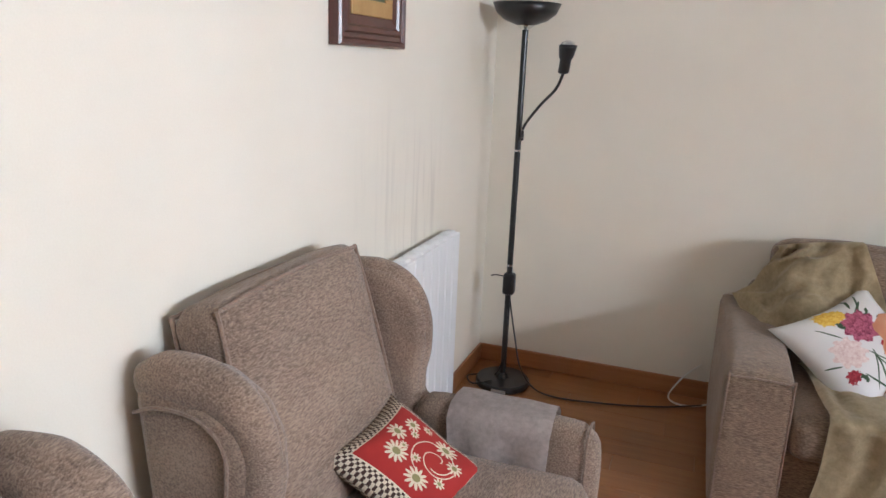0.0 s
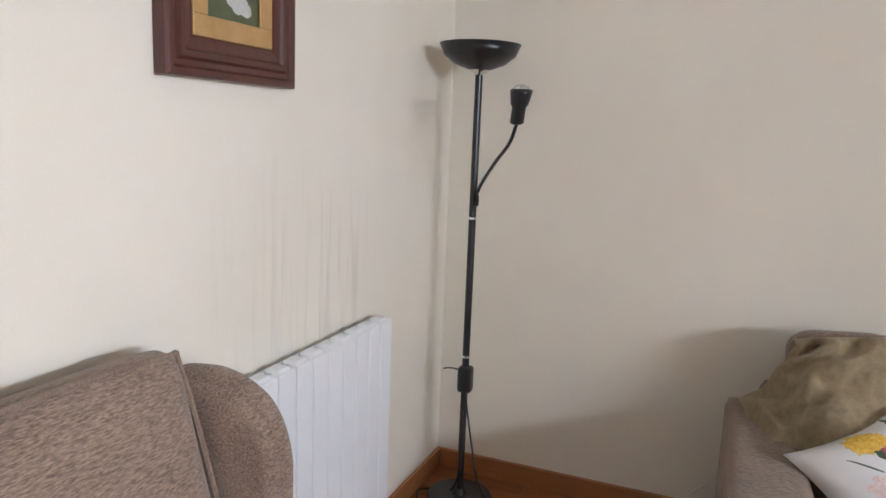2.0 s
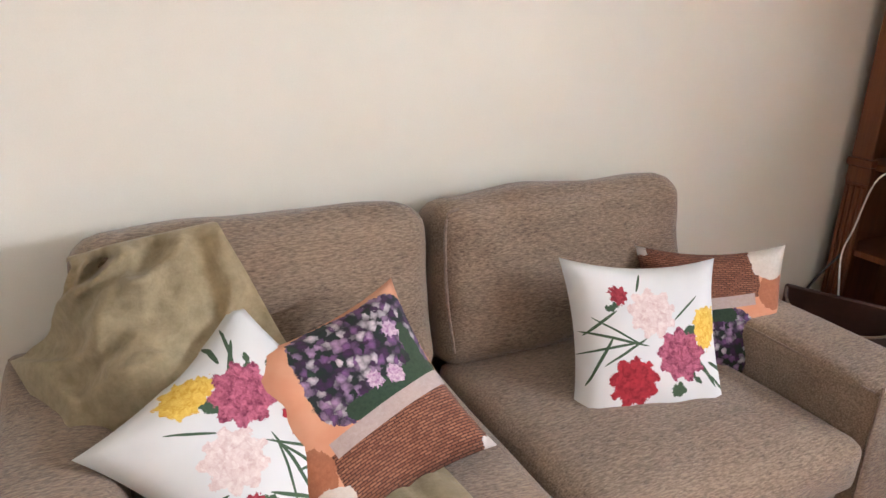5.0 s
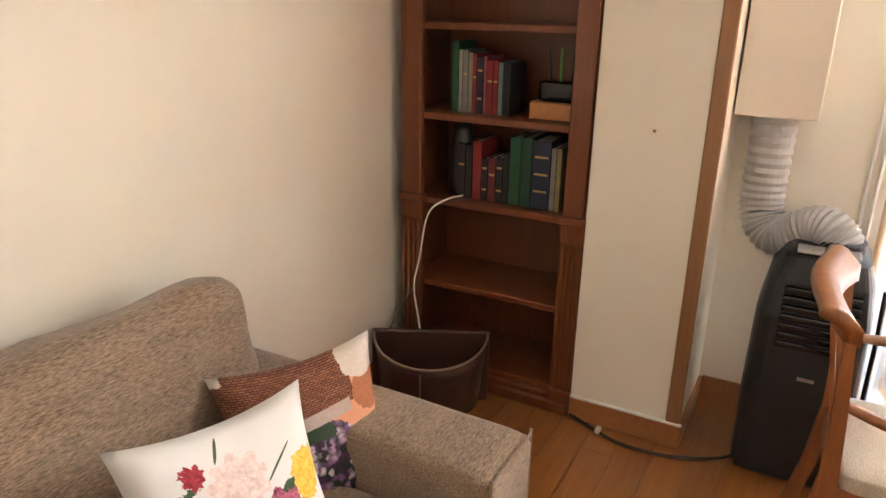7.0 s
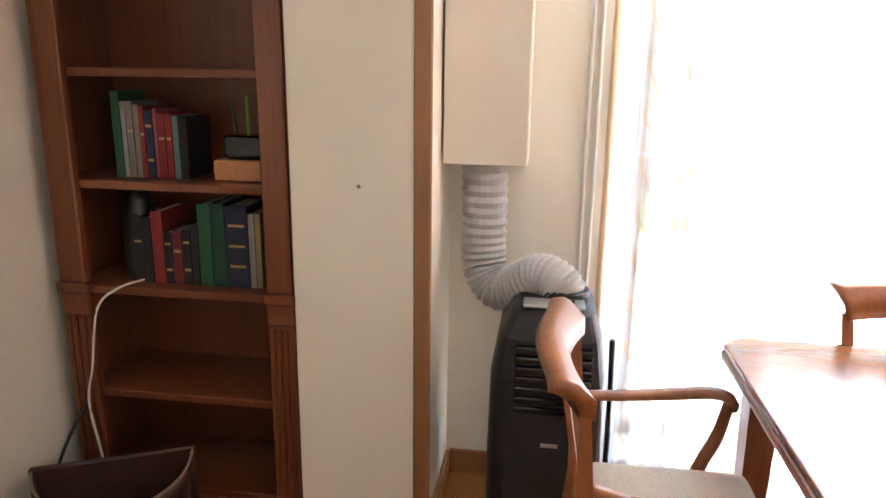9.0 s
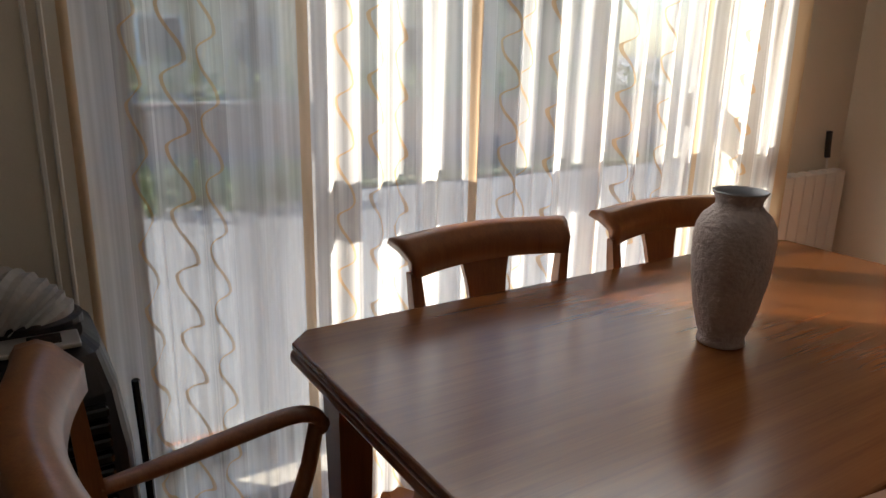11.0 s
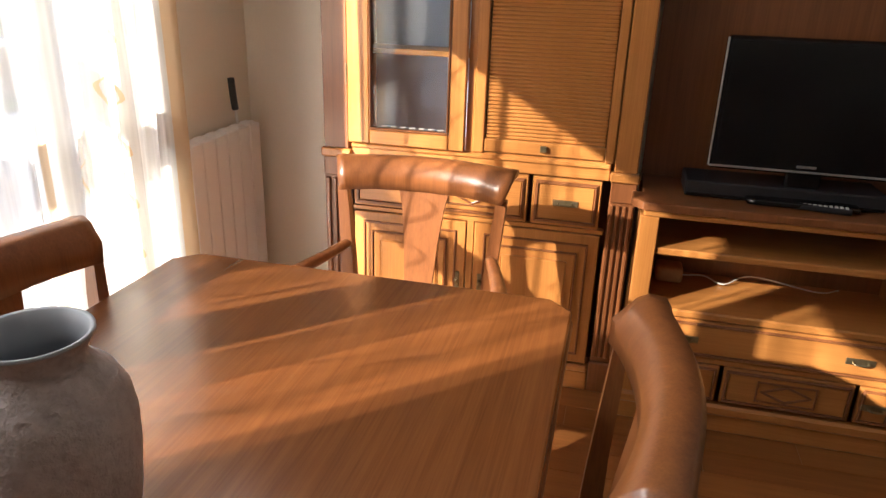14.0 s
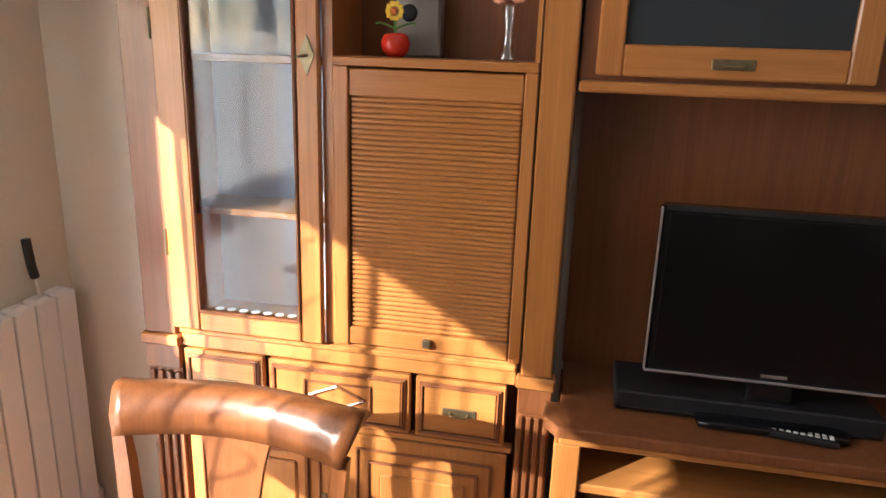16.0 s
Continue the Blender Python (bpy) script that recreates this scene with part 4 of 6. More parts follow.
def draped(name, at, label, w, run, drop, material, cat, seed=0):
    """A throw folded over an arm that runs along x: flat on top, hanging on both sides with soft folds."""
    bm = bmesh.new()
    prof = [(-run / 2 - 0.02, -drop), (-run / 2 - 0.018, -drop * 0.5), (-run / 2 - 0.008, -0.02), (-run / 2 + 0.03, 0.012), (0, 0.018), (run / 2 - 0.03, 0.012), (run / 2 + 0.008, -0.02), (run / 2 + 0.018, -drop * 0.5), (run / 2 + 0.02, -drop)]
    fine = []
    for (a, b2), (c2, d) in zip(prof, prof[1:]):
        for k in range(4):
            fine.append((a + (c2 - a) * k / 4, b2 + (d - b2) * k / 4))
    fine.append(prof[-1])
    n = 18
    g = []
    for i in range(n + 1):
        x = -w / 2 + w * i / n
        row = []
        for j, (y, z) in enumerate(fine):
            nn = noise.noise(Vector((x * 9 + seed, y * 6, z * 6)))
            hang = max(0.0, -z / drop)
            row.append(bm.verts.new((x * (1 - 0.06 * hang) + 0.01 * nn, y + math.copysign(0.010, y) * (math.sin(x * 40 + seed) + nn) * hang, z + 0.006 * nn + 0.012 * hang * math.sin(x * 17 + seed))))
        g.append(row)
    for i in range(n):
        for j in range(len(fine) - 1):
            bm.faces.new((g[i][j], g[i + 1][j], g[i + 1][j + 1], g[i][j + 1]))
    bmesh.ops.solidify(bm, geom=bm.faces[:], thickness=0.012)
    bmesh.ops.recalc_face_normals(bm, faces=bm.faces[:])
    return single(name, bm, material, label, cat, at, (0, 0, 0), True)


draped("throw_blanket", (0.560, 1.83, 0.600), "folded taupe fleece throw over the armchair arm", 0.28, 0.16, 0.16, M_THROW, "blanket", 3)


# ---- sofa ----
SX0, SX1, SFY = 1.135, 3.13, 2.42
sofa = thing("sofa", (0, 0, 0), "two-seat beige woven sofa with loose back cushions along the wall", "sofa")
part("base", soft(SX0 + 0.14, SX1 - 0.14, SFY + 0.04, 3.36, 0.07, 0.32, 0.03, 7), M_SOFA, sofa, smooth=True)
part("backrest", soft(SX0 + 0.10, SX1 - 0.10, 3.24, 3.41, 0.10, 0.66, 0.06, 9), M_SOFA, sofa, smooth=True)
for x0, x1 in ((SX0, SX0 + 0.22), (SX1 - 0.245, SX1)):
    part("arm", soft(x0, x1, SFY, 3.38, 0.05, 0.566, 0.03, 12, 0.004, (0.006, 0, 0.012)), M_SOFA, sofa, smooth=True)
    part("arm_seam", tube([(x0 + 0.012, SFY + 0.006, 0.10), (x0 + 0.012, SFY + 0.006, 0.535), (x0 + 0.03, SFY + 0.006, 0.560), (x1 - 0.03, SFY + 0.006, 0.560), (x1 - 0.012, SFY + 0.006, 0.535), (x1 - 0.012, SFY + 0.006, 0.10)], 0.004, 6), M_PIPING, sofa)
    part("arm_top_seam", tube([(x0 + 0.010, SFY + 0.02, 0.552), (x0 + 0.010, 2.9, 0.556), (x0 + 0.010, 3.36, 0.552)], 0.003, 6), M_PIPING, sofa)
MIDX = 2.13


def creased(bm, seed, deep):
    """Slack folds across a stuffed cushion's upper part."""
    for v in bm.verts:
        q = Vector((v.co.x * 3.0 + seed, v.co.z * 5.0, seed))
        k = noise.noise(q)
        v.co.y += deep * math.sin(16 * v.co.x + 22 * v.co.z + 5 * k) * max(0.0, k + 0.15) * (0.4 + 1.2 * max(0.0, v.co.z))
        v.co.z += 0.014 * noise.noise(Vector((v.co.x * 4.5, seed, 1.0))) * (v.co.z > 0.3)
    return bm


for x0, x1, sd in ((SX0 + 0.215, MIDX, 1), (MIDX, SX1 - 0.24, 5)):
    part("seat_cushion", soft(x0 + 0.003, x1 - 0.003, SFY - 0.01, 3.16, 0.30, 0.445, 0.045, 12, 0.005, (0, 0.012, 0.022), sd), M_SOFA, sofa, smooth=True)
for x0, x1, sd, top in ((SX0 + 0.16, MIDX - 0.012, 1, 0.455), (MIDX - 0.004, SX1 - 0.165, 5, 0.458)):
    bm = creased(soft((x0 - x1) / 2 + 0.004, (x1 - x0) / 2 - 0.004, -0.095, 0.095, 0, top, 0.07, 17, 0.010, (0, 0.03, 0.015), sd + 3), sd, 0.016)
    bm.transform(pose((x0 + x1) / 2, 3.155, 0.415, -12, 0, 0))
    part("back_cushion", bm, M_SOFA, sofa, smooth=True)
    w = (x1 - x0) / 2 - 0.03
    pp = tube([(-w, -0.088, 0.06), (-w - 0.012, -0.09, top * 0.5), (-w, -0.088, top - 0.05), (-w + 0.04, -0.086, top - 0.022)], 0.004, 6, 6)
    pp.transform(pose((x0 + x1) / 2, 3.155, 0.415, -12, 0, 0))
    part("seam", pp, M_PIPING, sofa)
for x in (SX0 + 0.1, SX1 - 0.1):
    for y in (SFY + 0.09, 3.3):
        part("foot", lathe([(0.025, 0), (0.03, 0.055)], 12, at=(x, y, 0)), M_CHAIR, sofa, "short dark foot")

for print_mat, words, size, place in (
        (M_FLOWERS, "white cushion printed with carnations, leaning on the blanket", 0.42, lay(1.575, 2.80, 0.575, -50, -126, 4)),
        (M_BASKET, "cushion printed with lavender flowers in a wicker basket", 0.42, lay(1.785, 2.79, 0.595, -46, -20, -6)),
        (M_FLOWERS, "white cushion printed with red and yellow carnations", 0.43, lay(2.555, 2.82, 0.567, -30, 3, -14)),
        (M_BASKET, "wicker basket print cushion standing on its head in the sofa corner", 0.42, lay(2.875, 2.90, 0.535, -24, 177, -30))):
    single("cushion", pillow(size, size, 0.14, place.translation.x * 3), print_mat, words, "cushion", smooth=True, group="sofa cushions").matrix_basis = place


def along(fine, t):
    """A point at 0..1 of a finely divided line."""
    k = t * (len(fine) - 1)
    i = min(int(k), len(fine) - 2)
    return fine[i].lerp(fine[i + 1], k - i)


def heaped_blanket():
    """Fleece thrown over the sofa's back and arm: four hanging edges, the cloth slack and folded between them."""
    bottom = ((1.155, 3.30, 0.575), (1.21, 3.08, 0.60), (1.29, 2.92, 0.592), (1.42, 2.84, 0.56), (1.58, 2.84, 0.51), (1.74, 2.86, 0.485))
    top = ((1.31, 3.13, 0.84), (1.42, 3.085, 0.875), (1.595, 3.06, 0.905))
    left = (bottom[0], (1.235, 3.24, 0.65), (1.275, 3.18, 0.75), top[0])
    right = (bottom[-1], (1.725, 2.93, 0.60), (1.68, 2.975, 0.70), (1.635, 3.02, 0.81), top[-1])
    first, last = [Vector(p) for p in bottom], [Vector(p) for p in top]
    bottom, top, left, right = (smooth_path(p, 12) for p in (bottom, top, left, right))
    nu, nv = 54, 54
    bm = bmesh.new()
    g = []
    for i in range(nu + 1):
        u = i / nu
        row = []
        for j in range(nv + 1):
            v = j / nv
            b0, t0, l0, r0 = along(bottom, u), along(top, u), along(left, v), along(right, v)
            flat = (first[0] * (1 - u) + first[-1] * u) * (1 - v) + (last[0] * (1 - u) + last[-1] * u) * v
            p = b0 * (1 - v) + t0 * v + l0 * (1 - u) + r0 * u - flat
            q = Vector((u * 2.6 - v * 1.6, v * 1.5 + u * 1.1, 0.3))
            body = math.sin(math.pi * min(1, max(0, u))) ** 0.5
            ridge = 0.5 - abs(noise.noise(q * 1.7))
            fold = -0.012 + 0.055 * (ridge - 0.2) + 0.022 * noise.noise(q * 0.9) + 0.023 * math.sin(22 * (u * 0.8 - v * 0.55) + 6 * noise.noise(q)) * (1 - v * 0.5) + 0.012 * (0.5 - abs(noise.noise(q * 4)))
            bulge = 0.02 * math.sin(math.pi * u) * math.sin(math.pi * v)
            p += Vector((-0.10 * fold, -(0.55 + 0.45 * v) * (fold * (0.35 + body) + bulge), (0.9 - 0.5 * v) * (fold * (0.35 + body)) + bulge * 0.4))
            row.append(bm.verts.new(p))
        # the last edge turns over the top of the back cushion
        for k in (1, 2, 3):
            p = along(top, u)
            row.append(bm.verts.new((p.x - 0.004 * k, p.y + 0.035 * k, p.z + 0.006 - 0.008 * (k - 1) ** 2)))
        g.append(row)
    for a, c in zip(g, g[1:]):
        for j in range(len(a) - 1):
            bm.faces.new((a[j], c[j], c[j + 1], a[j + 1]))
    bmesh.ops.solidify(bm, geom=bm.faces[:], thickness=-0.016)
    bmesh.ops.recalc_face_normals(bm, faces=bm.faces[:])
    return bm


single("blanket", heaped_blanket(), M_BLANKET, "rumpled olive-beige fleece blanket over the sofa corner", "blanket", smooth=True)


def seat_blanket():
    bm = bmesh.new()
    nu, nv = 34, 34
    g = []
    for i in range(nu + 1):
        u = i / nu
        row = []
        for j in range(nv + 1):
            v = j / nv
            x = 1.40 + 0.50 * u + 0.05 * math.sin(3 * v)
            s = v * 0.85
            if s < 0.45:
                y, z = 2.85 - s, 0.478
            else:
                y, z = 2.395, 0.472 - (s - 0.45)
            q = Vector((u * 3, v * 3, 4.0))
            f = 0.022 * noise.noise(q) + 0.012 * math.sin(u * 22 + 4 * noise.noise(q))
            row.append(bm.verts.new((x, y - (f + 0.012 if s >= 0.42 else 0), z + (abs(f) if s < 0.45 else 0))))
        g.append(row)
    for i in range(nu):
        for j in range(nv):
            bm.faces.new((g[i][j], g[i + 1][j], g[i + 1][j + 1], g[i][j + 1]))
    bmesh.ops.solidify(bm, geom=bm.faces[:], thickness=-0.012)
    bmesh.ops.recalc_face_normals(bm, faces=bm.faces[:])
    return bm


single("seat_blanket", seat_blanket(), M_BLANKET, "olive-beige fleece throw hanging over the sofa seat", "blanket", smooth=True)


# ---- bookcase ----
BX, BY0, BY1 = 4.095, 2.63, 3.40
bc = thing("bookcase", (BX, 0, 0), "tall dark oak bookcase with fluted pilasters and open shelves", "bookcase")
part("back_panel", bx(0.36, 0.375, BY0, BY1, 0.0, 2.15), M_BOOKC, bc)
part("side_panel", bx(0.02, 0.36, BY0, BY0 + 0.02, 0.0, 2.15), M_BOOKC, bc)
part("side_panel", bx(0.02, 0.36, BY1 - 0.02, BY1, 0.0, 2.15), M_BOOKC, bc)
part("crown", bx(-0.02, 0.37, BY0 - 0.01, BY1 + 0.01, 2.15, 2.22, 0.012), M_BOOKC, bc)
part("plinth", bx(0.0, 0.36, BY0 + 0.02, BY1 - 0.02, 0.0, 0.075, 0.006), M_BOOKC, bc)
part("plinth_moulding", bx(-0.012, 0.02, BY0 + 0.002, BY1 - 0.002, 0.0, 0.05, 0.008), M_BOOKC, bc)


def pilaster(owner, axis, a0, a1, face, low, cap, high, m_low, m_up, m_cap, out=-1):
    """A flat post: fluted below, a block at cap height, plain above. axis 'y': its front faces along x."""
    def b(u0, u1, d0, d1, z0, z1, bev):
        d0, d1 = sorted((face + out * d0, face + out * d1))
        return bx(d0, d1, u0, u1, z0, z1, bev) if axis == "y" else bx(u0, u1, d0, d1, z0, z1, bev)
    w = a1 - a0
    part("pilaster_base", b(a0 - 0.004, a1 + 0.004, -0.03, 0.008, 0, low, 0.004), m_low, owner)
    part("pilaster_core", b(a0, a1, -0.03, -0.008, low, cap - 0.02, 0.0), m_low, owner)
    k = 4
    for i in range(k):
        u = a0 + w * (i + 0.5) / k
        part("flute_rib", b(u - w / k * 0.33, u + w / k * 0.33, -0.008, 0.002, low + 0.02, cap - 0.10, 0.003), m_low, owner)
    part("pilaster_block", b(a0, a1, -0.008, 0.002, cap - 0.09, cap - 0.02, 0.003), m_low, owner)
    part("pilaster_cap", b(a0 - 0.006, a1 + 0.006, -0.03, 0.014, cap - 0.02, cap + 0.012, 0.005), m_cap, owner)
    part("pilaster_shaft", b(a0 + 0.004, a1 - 0.004, -0.03, 0.004, cap + 0.012, high, 0.004), m_up, owner)


pilaster(bc, "y", BY0, BY0 + 0.085, 0.0, 0.10, 0.80, 2.15, M_BOOKC, M_BOOKC, M_BOOKC)
pilaster(bc, "y", BY1 - 0.095, BY1, 0.0, 0.10, 0.80, 2.15, M_BOOKC, M_BOOKC, M_BOOKC)
SHELVES = (0.10, 0.44, 0.797, 1.135, 1.47, 1.80)
for z in SHELVES:
    part("shelf", bx(0.024, 0.36, BY0 + 0.02, BY1 - 0.02, z - 0.026, z, 0.003), M_BOOKC, bc)


def book(x, y, z, thick, tall, deep, color, tilt=0.0, bands=0, label=""):
    m = mottled("book_cloth", tuple(c * 0.4 for c in color), tuple(min(1, c * 0.6) for c in color), 20, 300, 0.6, 0.15)
    t = thing("book", (x, y, z), label or "upright hardback book on the bookcase shelf", "book", "books on the shelves")
    t.matrix_basis = pose(x, y, z, tilt, 0, 0)
    sh = bmesh.new()
    bx(0, deep, -thick / 2, -thick / 2 + 0.003, 0, tall, 0.001, sh)
    bx(0, deep, thick / 2 - 0.003, thick / 2, 0, tall, 0.001, sh)
    bx(-0.003, 0.003, -thick / 2, thick / 2, 0, tall, 0.0015, sh)
    part("cover", sh, m, t)
    part("pages", bx(0.004, deep - 0.004, -thick / 2 + 0.003, thick / 2 - 0.003, 0.004, tall - 0.005), M_PAPER, t)
    for k in range(bands):
        zz = tall * (0.25 + 0.5 * k / max(1, bands - 1)) if bands > 1 else tall * 0.6
        part("spine_label", bx(-0.0045, -0.003, -thick * 0.36, thick * 0.36, zz, zz + 0.008), M_GOLDMAT, t)


G1, G2, RD, WH, NV, DK = (0.03, 0.16, 0.07), (0.02, 0.10, 0.06), (0.42, 0.03, 0.035), (0.5, 0.48, 0.44), (0.03, 0.04, 0.10), (0.02, 0.02, 0.025)
y = 3.235
for th, ta, c, nb in ((0.030, 0.265, G1, 0), (0.018, 0.235, WH, 0), (0.024, 0.235, (0.35, 0.33, 0.3), 1), (0.02, 0.225, (0.4, 0.32, 0.25), 0), (0.016, 0.22, RD, 1), (0.028, 0.21, NV, 2),
                      (0.014, 0.215, (0.5, 0.12, 0.14), 0), (0.026, 0.20, RD, 1), (0.022, 0.20, RD, 1), (0.02, 0.195, (0.25, 0.4, 0.38), 0), (0.03, 0.19, DK, 0)):
    y -= th
    book(BX + 0.11, y + th / 2, 1.135, th - 0.002, ta, 0.15, c, 0, nb)
y = 3.19
for th, ta, c, nb in ((0.035, 0.22, DK, 1), (0.03, 0.215, DK, 0), (0.04, 0.235, RD, 0), (0.028, 0.17, DK, 2), (0.034, 0.175, (0.25, 0.03, 0.04), 1), (0.03, 0.18, DK, 2), (0.026, 0.20, DK, 0),
                      (0.046, 0.265, G1, 0), (0.046, 0.268, G2, 0), (0.075, 0.262, NV, 3), (0.022, 0.24, WH, 0), (0.02, 0.24, (0.5, 0.42, 0.2), 0)):
    y -= th
    book(BX + 0.09, y + th / 2, 0.797, th - 0.002, ta, 0.17, c, 0, nb)
single("wooden_box", bx(BX + 0.09, BX + 0.24, 2.715, 2.90, 1.136, 1.20, 0.004), M_OAKX, "low pale wooden box on the shelf", "box")
cup = thing("pen_holder", (BX + 0.15, 2.80, 1.201), "dark pen holder with pens on the wooden box", "pen holder")
part("cup", soft(-0.045, 0.045, -0.075, 0.075, 0, 0.075, 0.012, 5, 0.002), M_GLOSS, cup, smooth=True)
for k, (dy, tz) in enumerate(((-0.03, 0.17), (0.005, 0.19), (0.04, 0.18))):
    part("pen", tube([(0, dy, 0.03), (0.0, dy * 1.4, tz)], 0.005, 6), (M_GLOSS, M_GREEN, M_BLACK)[k], cup)
lampy = thing("clip_lamp", (BX + 0.16, 3.20, 0.798), "small dark lamp with a yellow head under the shelf", "lamp")
part("body", lathe([(0.055, 0), (0.06, 0.02), (0.055, 0.18), (0.04, 0.26), (0.03, 0.29)], 18), M_BLACK, lampy, smooth=True)
part("head", lathe([(0.022, 0.291), (0.03, 0.294), (0.03, 0.305), (0.022, 0.309)], 18), M_YELLOW, lampy, "yellow head", True)
single("shelf_cable", tube([(BX + 0.10, 3.16, 0.805), (BX + 0.0, 3.20, 0.80), (BX - 0.035, 3.255, 0.74), (BX - 0.04, 3.29, 0.55), (BX - 0.05, 3.31, 0.43), (BX - 0.08, 3.27, 0.30), (BX - 0.1, 3.23, 0.15)], 0.004, 6), M_CABLEW, "white cable hanging from the bookcase shelf", "cable")
single("black_cable", tube([(BX - 0.045, 3.315, 0.43), (BX - 0.12, 3.36, 0.30), (BX - 0.2, 3.38, 0.15), (BX - 0.22, 3.39, 0.02)], 0.005, 6), M_BLACK, "black cable running down behind the leather basket", "cable")
single("floor_cable", tube([(4.09, 2.62, 0.012), (4.04, 2.50, 0.008), (4.0, 2.38, 0.008), (4.02, 2.2, 0.008), (4.1, 2.05, 0.01), (4.2, 1.95, 0.03)], 0.006, 6), M_BLACK, "black power cable on the floor between bookcase and air conditioner", "cable")
single("adapter_clip", soft(4.025, 4.06, 2.48, 2.50, 0.0, 0.02, 0.005, 4, 0), M_WHITEP, "small white clip on the floor cable", "clip", smooth=True)
for yy, zz in ((2.42, 1.15), (2.43, 1.75)):
    single("wall_plug", lathe([(0.004, 0), (0.006, 0.002), (0.002, 0.004)], 8), M_TRIM, "old screw hole plug in the wall pier", "wall plug", (COLX - 0.001, yy, zz), (0, -90, 0))


# ---- leather basket ----
def basket():
    t = thing("magazine_basket", (3.935, 3.165, 0), "dark brown leather half-round basket with stitched rim beside the bookcase", "basket", turn=27)
    def outline(r, k=1.0):
        return [(-math.sin(a) * r * 0.88, math.cos(a) * r) for a in [math.pi * q / 18 for q in range(19)]]
    outer = [[(x, y, z) for x, y in outline(r)] for r, z in ((0.195, 0.0), (0.205, 0.10), (0.218, 0.25), (0.228, 0.335))]
    inner = [[(x * 0.955 - 0.004, y * 0.955, z) for x, y in outline(r)] for r, z in ((0.228, 0.335), (0.205, 0.10), (0.198, 0.02))]
    bm = loft(outer + inner)
    # dip of the rounded front and rise of the flat back
    for v in bm.verts:
        if v.co.z > 0.2:
            f = -v.co.x / 0.2
            v.co.z += 0.05 * (1 - f) - 0.035 * f
    for v in bm.verts:
        v.co.z *= 0.78
    part("shell", bm, M_LEATHER, t, smooth=True)
    rim = [(x * 1.0, y, 0.78 * (0.335 + 0.05 * (1 + x / 0.2) + 0.035 * x / 0.2) + 0.004) for x, y in outline(0.227)]
    part("rim_stitching", tube(rim, 0.005, 6, 2), M_PIPING, t, "pale stitched rim")
    part("back_panel", bx(-0.012, 0.012, -0.235, 0.235, 0.0, 0.31, 0.006), M_LEATHER, t)
    part("seam", tube([(-0.193, 0.03, 0.02), (-0.205, 0.03, 0.12), (-0.213, 0.03, 0.225)], 0.003, 5), M_PIPING, t)
    return t


basket()

# ---- air conditioner, duct and casing ----
ac = thing("portable_air_conditioner", (0, 0, 0), "charcoal portable air conditioner on the floor by the window", "air conditioner")
secs = []
for z, x0, y0, y1 in ((0.03, 4.06, 1.69, 2.03), (0.30, 4.055, 1.685, 2.035), (0.60, 4.065, 1.69, 2.03), (0.72, 4.085, 1.705, 2.01), (0.79, 4.115, 1.725, 1.975), (0.812, 4.15, 1.75, 1.95)):
    x1 = 4.40
    cx, cy, hx, hy = (x0 + x1) / 2, (y0 + y1) / 2, (x1 - x0) / 2, (y1 - y0) / 2
    secs.append([(cx + hx * math.copysign(abs(math.cos(a)) ** 0.35, math.cos(a)), cy + hy * math.copysign(abs(math.sin(a)) ** 0.35, math.sin(a)), z) for a in [2 * math.pi * (k + 0.5) / 28 for k in range(28)]])
part("body", loft(secs), M_PLASTIC, ac, smooth=False)
part("base", bx(4.08, 4.38, 1.71, 2.01, 0.0, 0.035, 0.008), M_BLACK, ac)
for k in range(7):
    part("louvre", bx(4.050, 4.078, 1.735, 1.955, 0.505 + k * 0.031, 0.525 + k * 0.031, 0.004), M_GLOSS, ac)
part("control_panel", prism([(4.125, 1.76), (4.20, 1.76), (4.20, 1.94), (4.125, 1.94)], 0.806, 0.816, 0.003), M_SILVER, ac, "pale control panel")
part("display", bx(4.14, 4.185, 1.79, 1.845, 0.816, 0.819, 0.001), M_GLOSS, ac, "dark display")
part("maker_plate", bx(4.052, 4.056, 1.82, 1.87, 0.40, 0.412, 0.001), M_SILVER, ac)
part("side_rail", tube([(4.08, 1.683, 0.74), (4.10, 1.675, 0.5), (4.10, 1.675, 0.1)], 0.008, 6), M_GLOSS, ac)
duct = thing("exhaust_duct", (0, 0, 0), "ribbed grey flexible exhaust duct bending into the air conditioner", "duct")
part("hose", tube([(4.42, 2.085, 1.20), (4.42, 2.085, 1.05), (4.415, 2.085, 0.92), (4.40, 2.07, 0.83), (4.375, 2.025, 0.785), (4.35, 1.965, 0.80), (4.32, 1.905, 0.842), (4.295, 1.86, 0.845), (4.282, 1.825, 0.815), (4.28, 1.82, 0.79)],
                  0.073, 22, 8, 0.05), M_DUCT, duct)
part("collar", lathe([(0.078, 0), (0.078, 0.025), (0.07, 0.03)], 24, at=(4.28, 1.82, 0.80)), M_PLASTIC, duct, "dark plastic collar")
part("ceiling_collar", lathe([(0.076, 0), (0.076, 0.03)], 24, at=(4.42, 2.085, 1.168)), M_DUCT, duct)
dc = thing("duct_casing", (0, 0, 0), "cream boxed casing on the wall above the duct", "casing")
part("front_panel", bx(4.305, 4.317, 1.95, 2.208, 1.195, 2.36, 0.003), M_BOXP, dc)
part("side_panel", bx(4.3175, EX - 0.003, 1.95, 1.962, 1.195, 2.36, 0.003), M_BOXP, dc)
part("side_panel", bx(4.3175, EX - 0.003, 2.196, 2.208, 1.195, 2.36, 0.003), M_BOXP, dc)
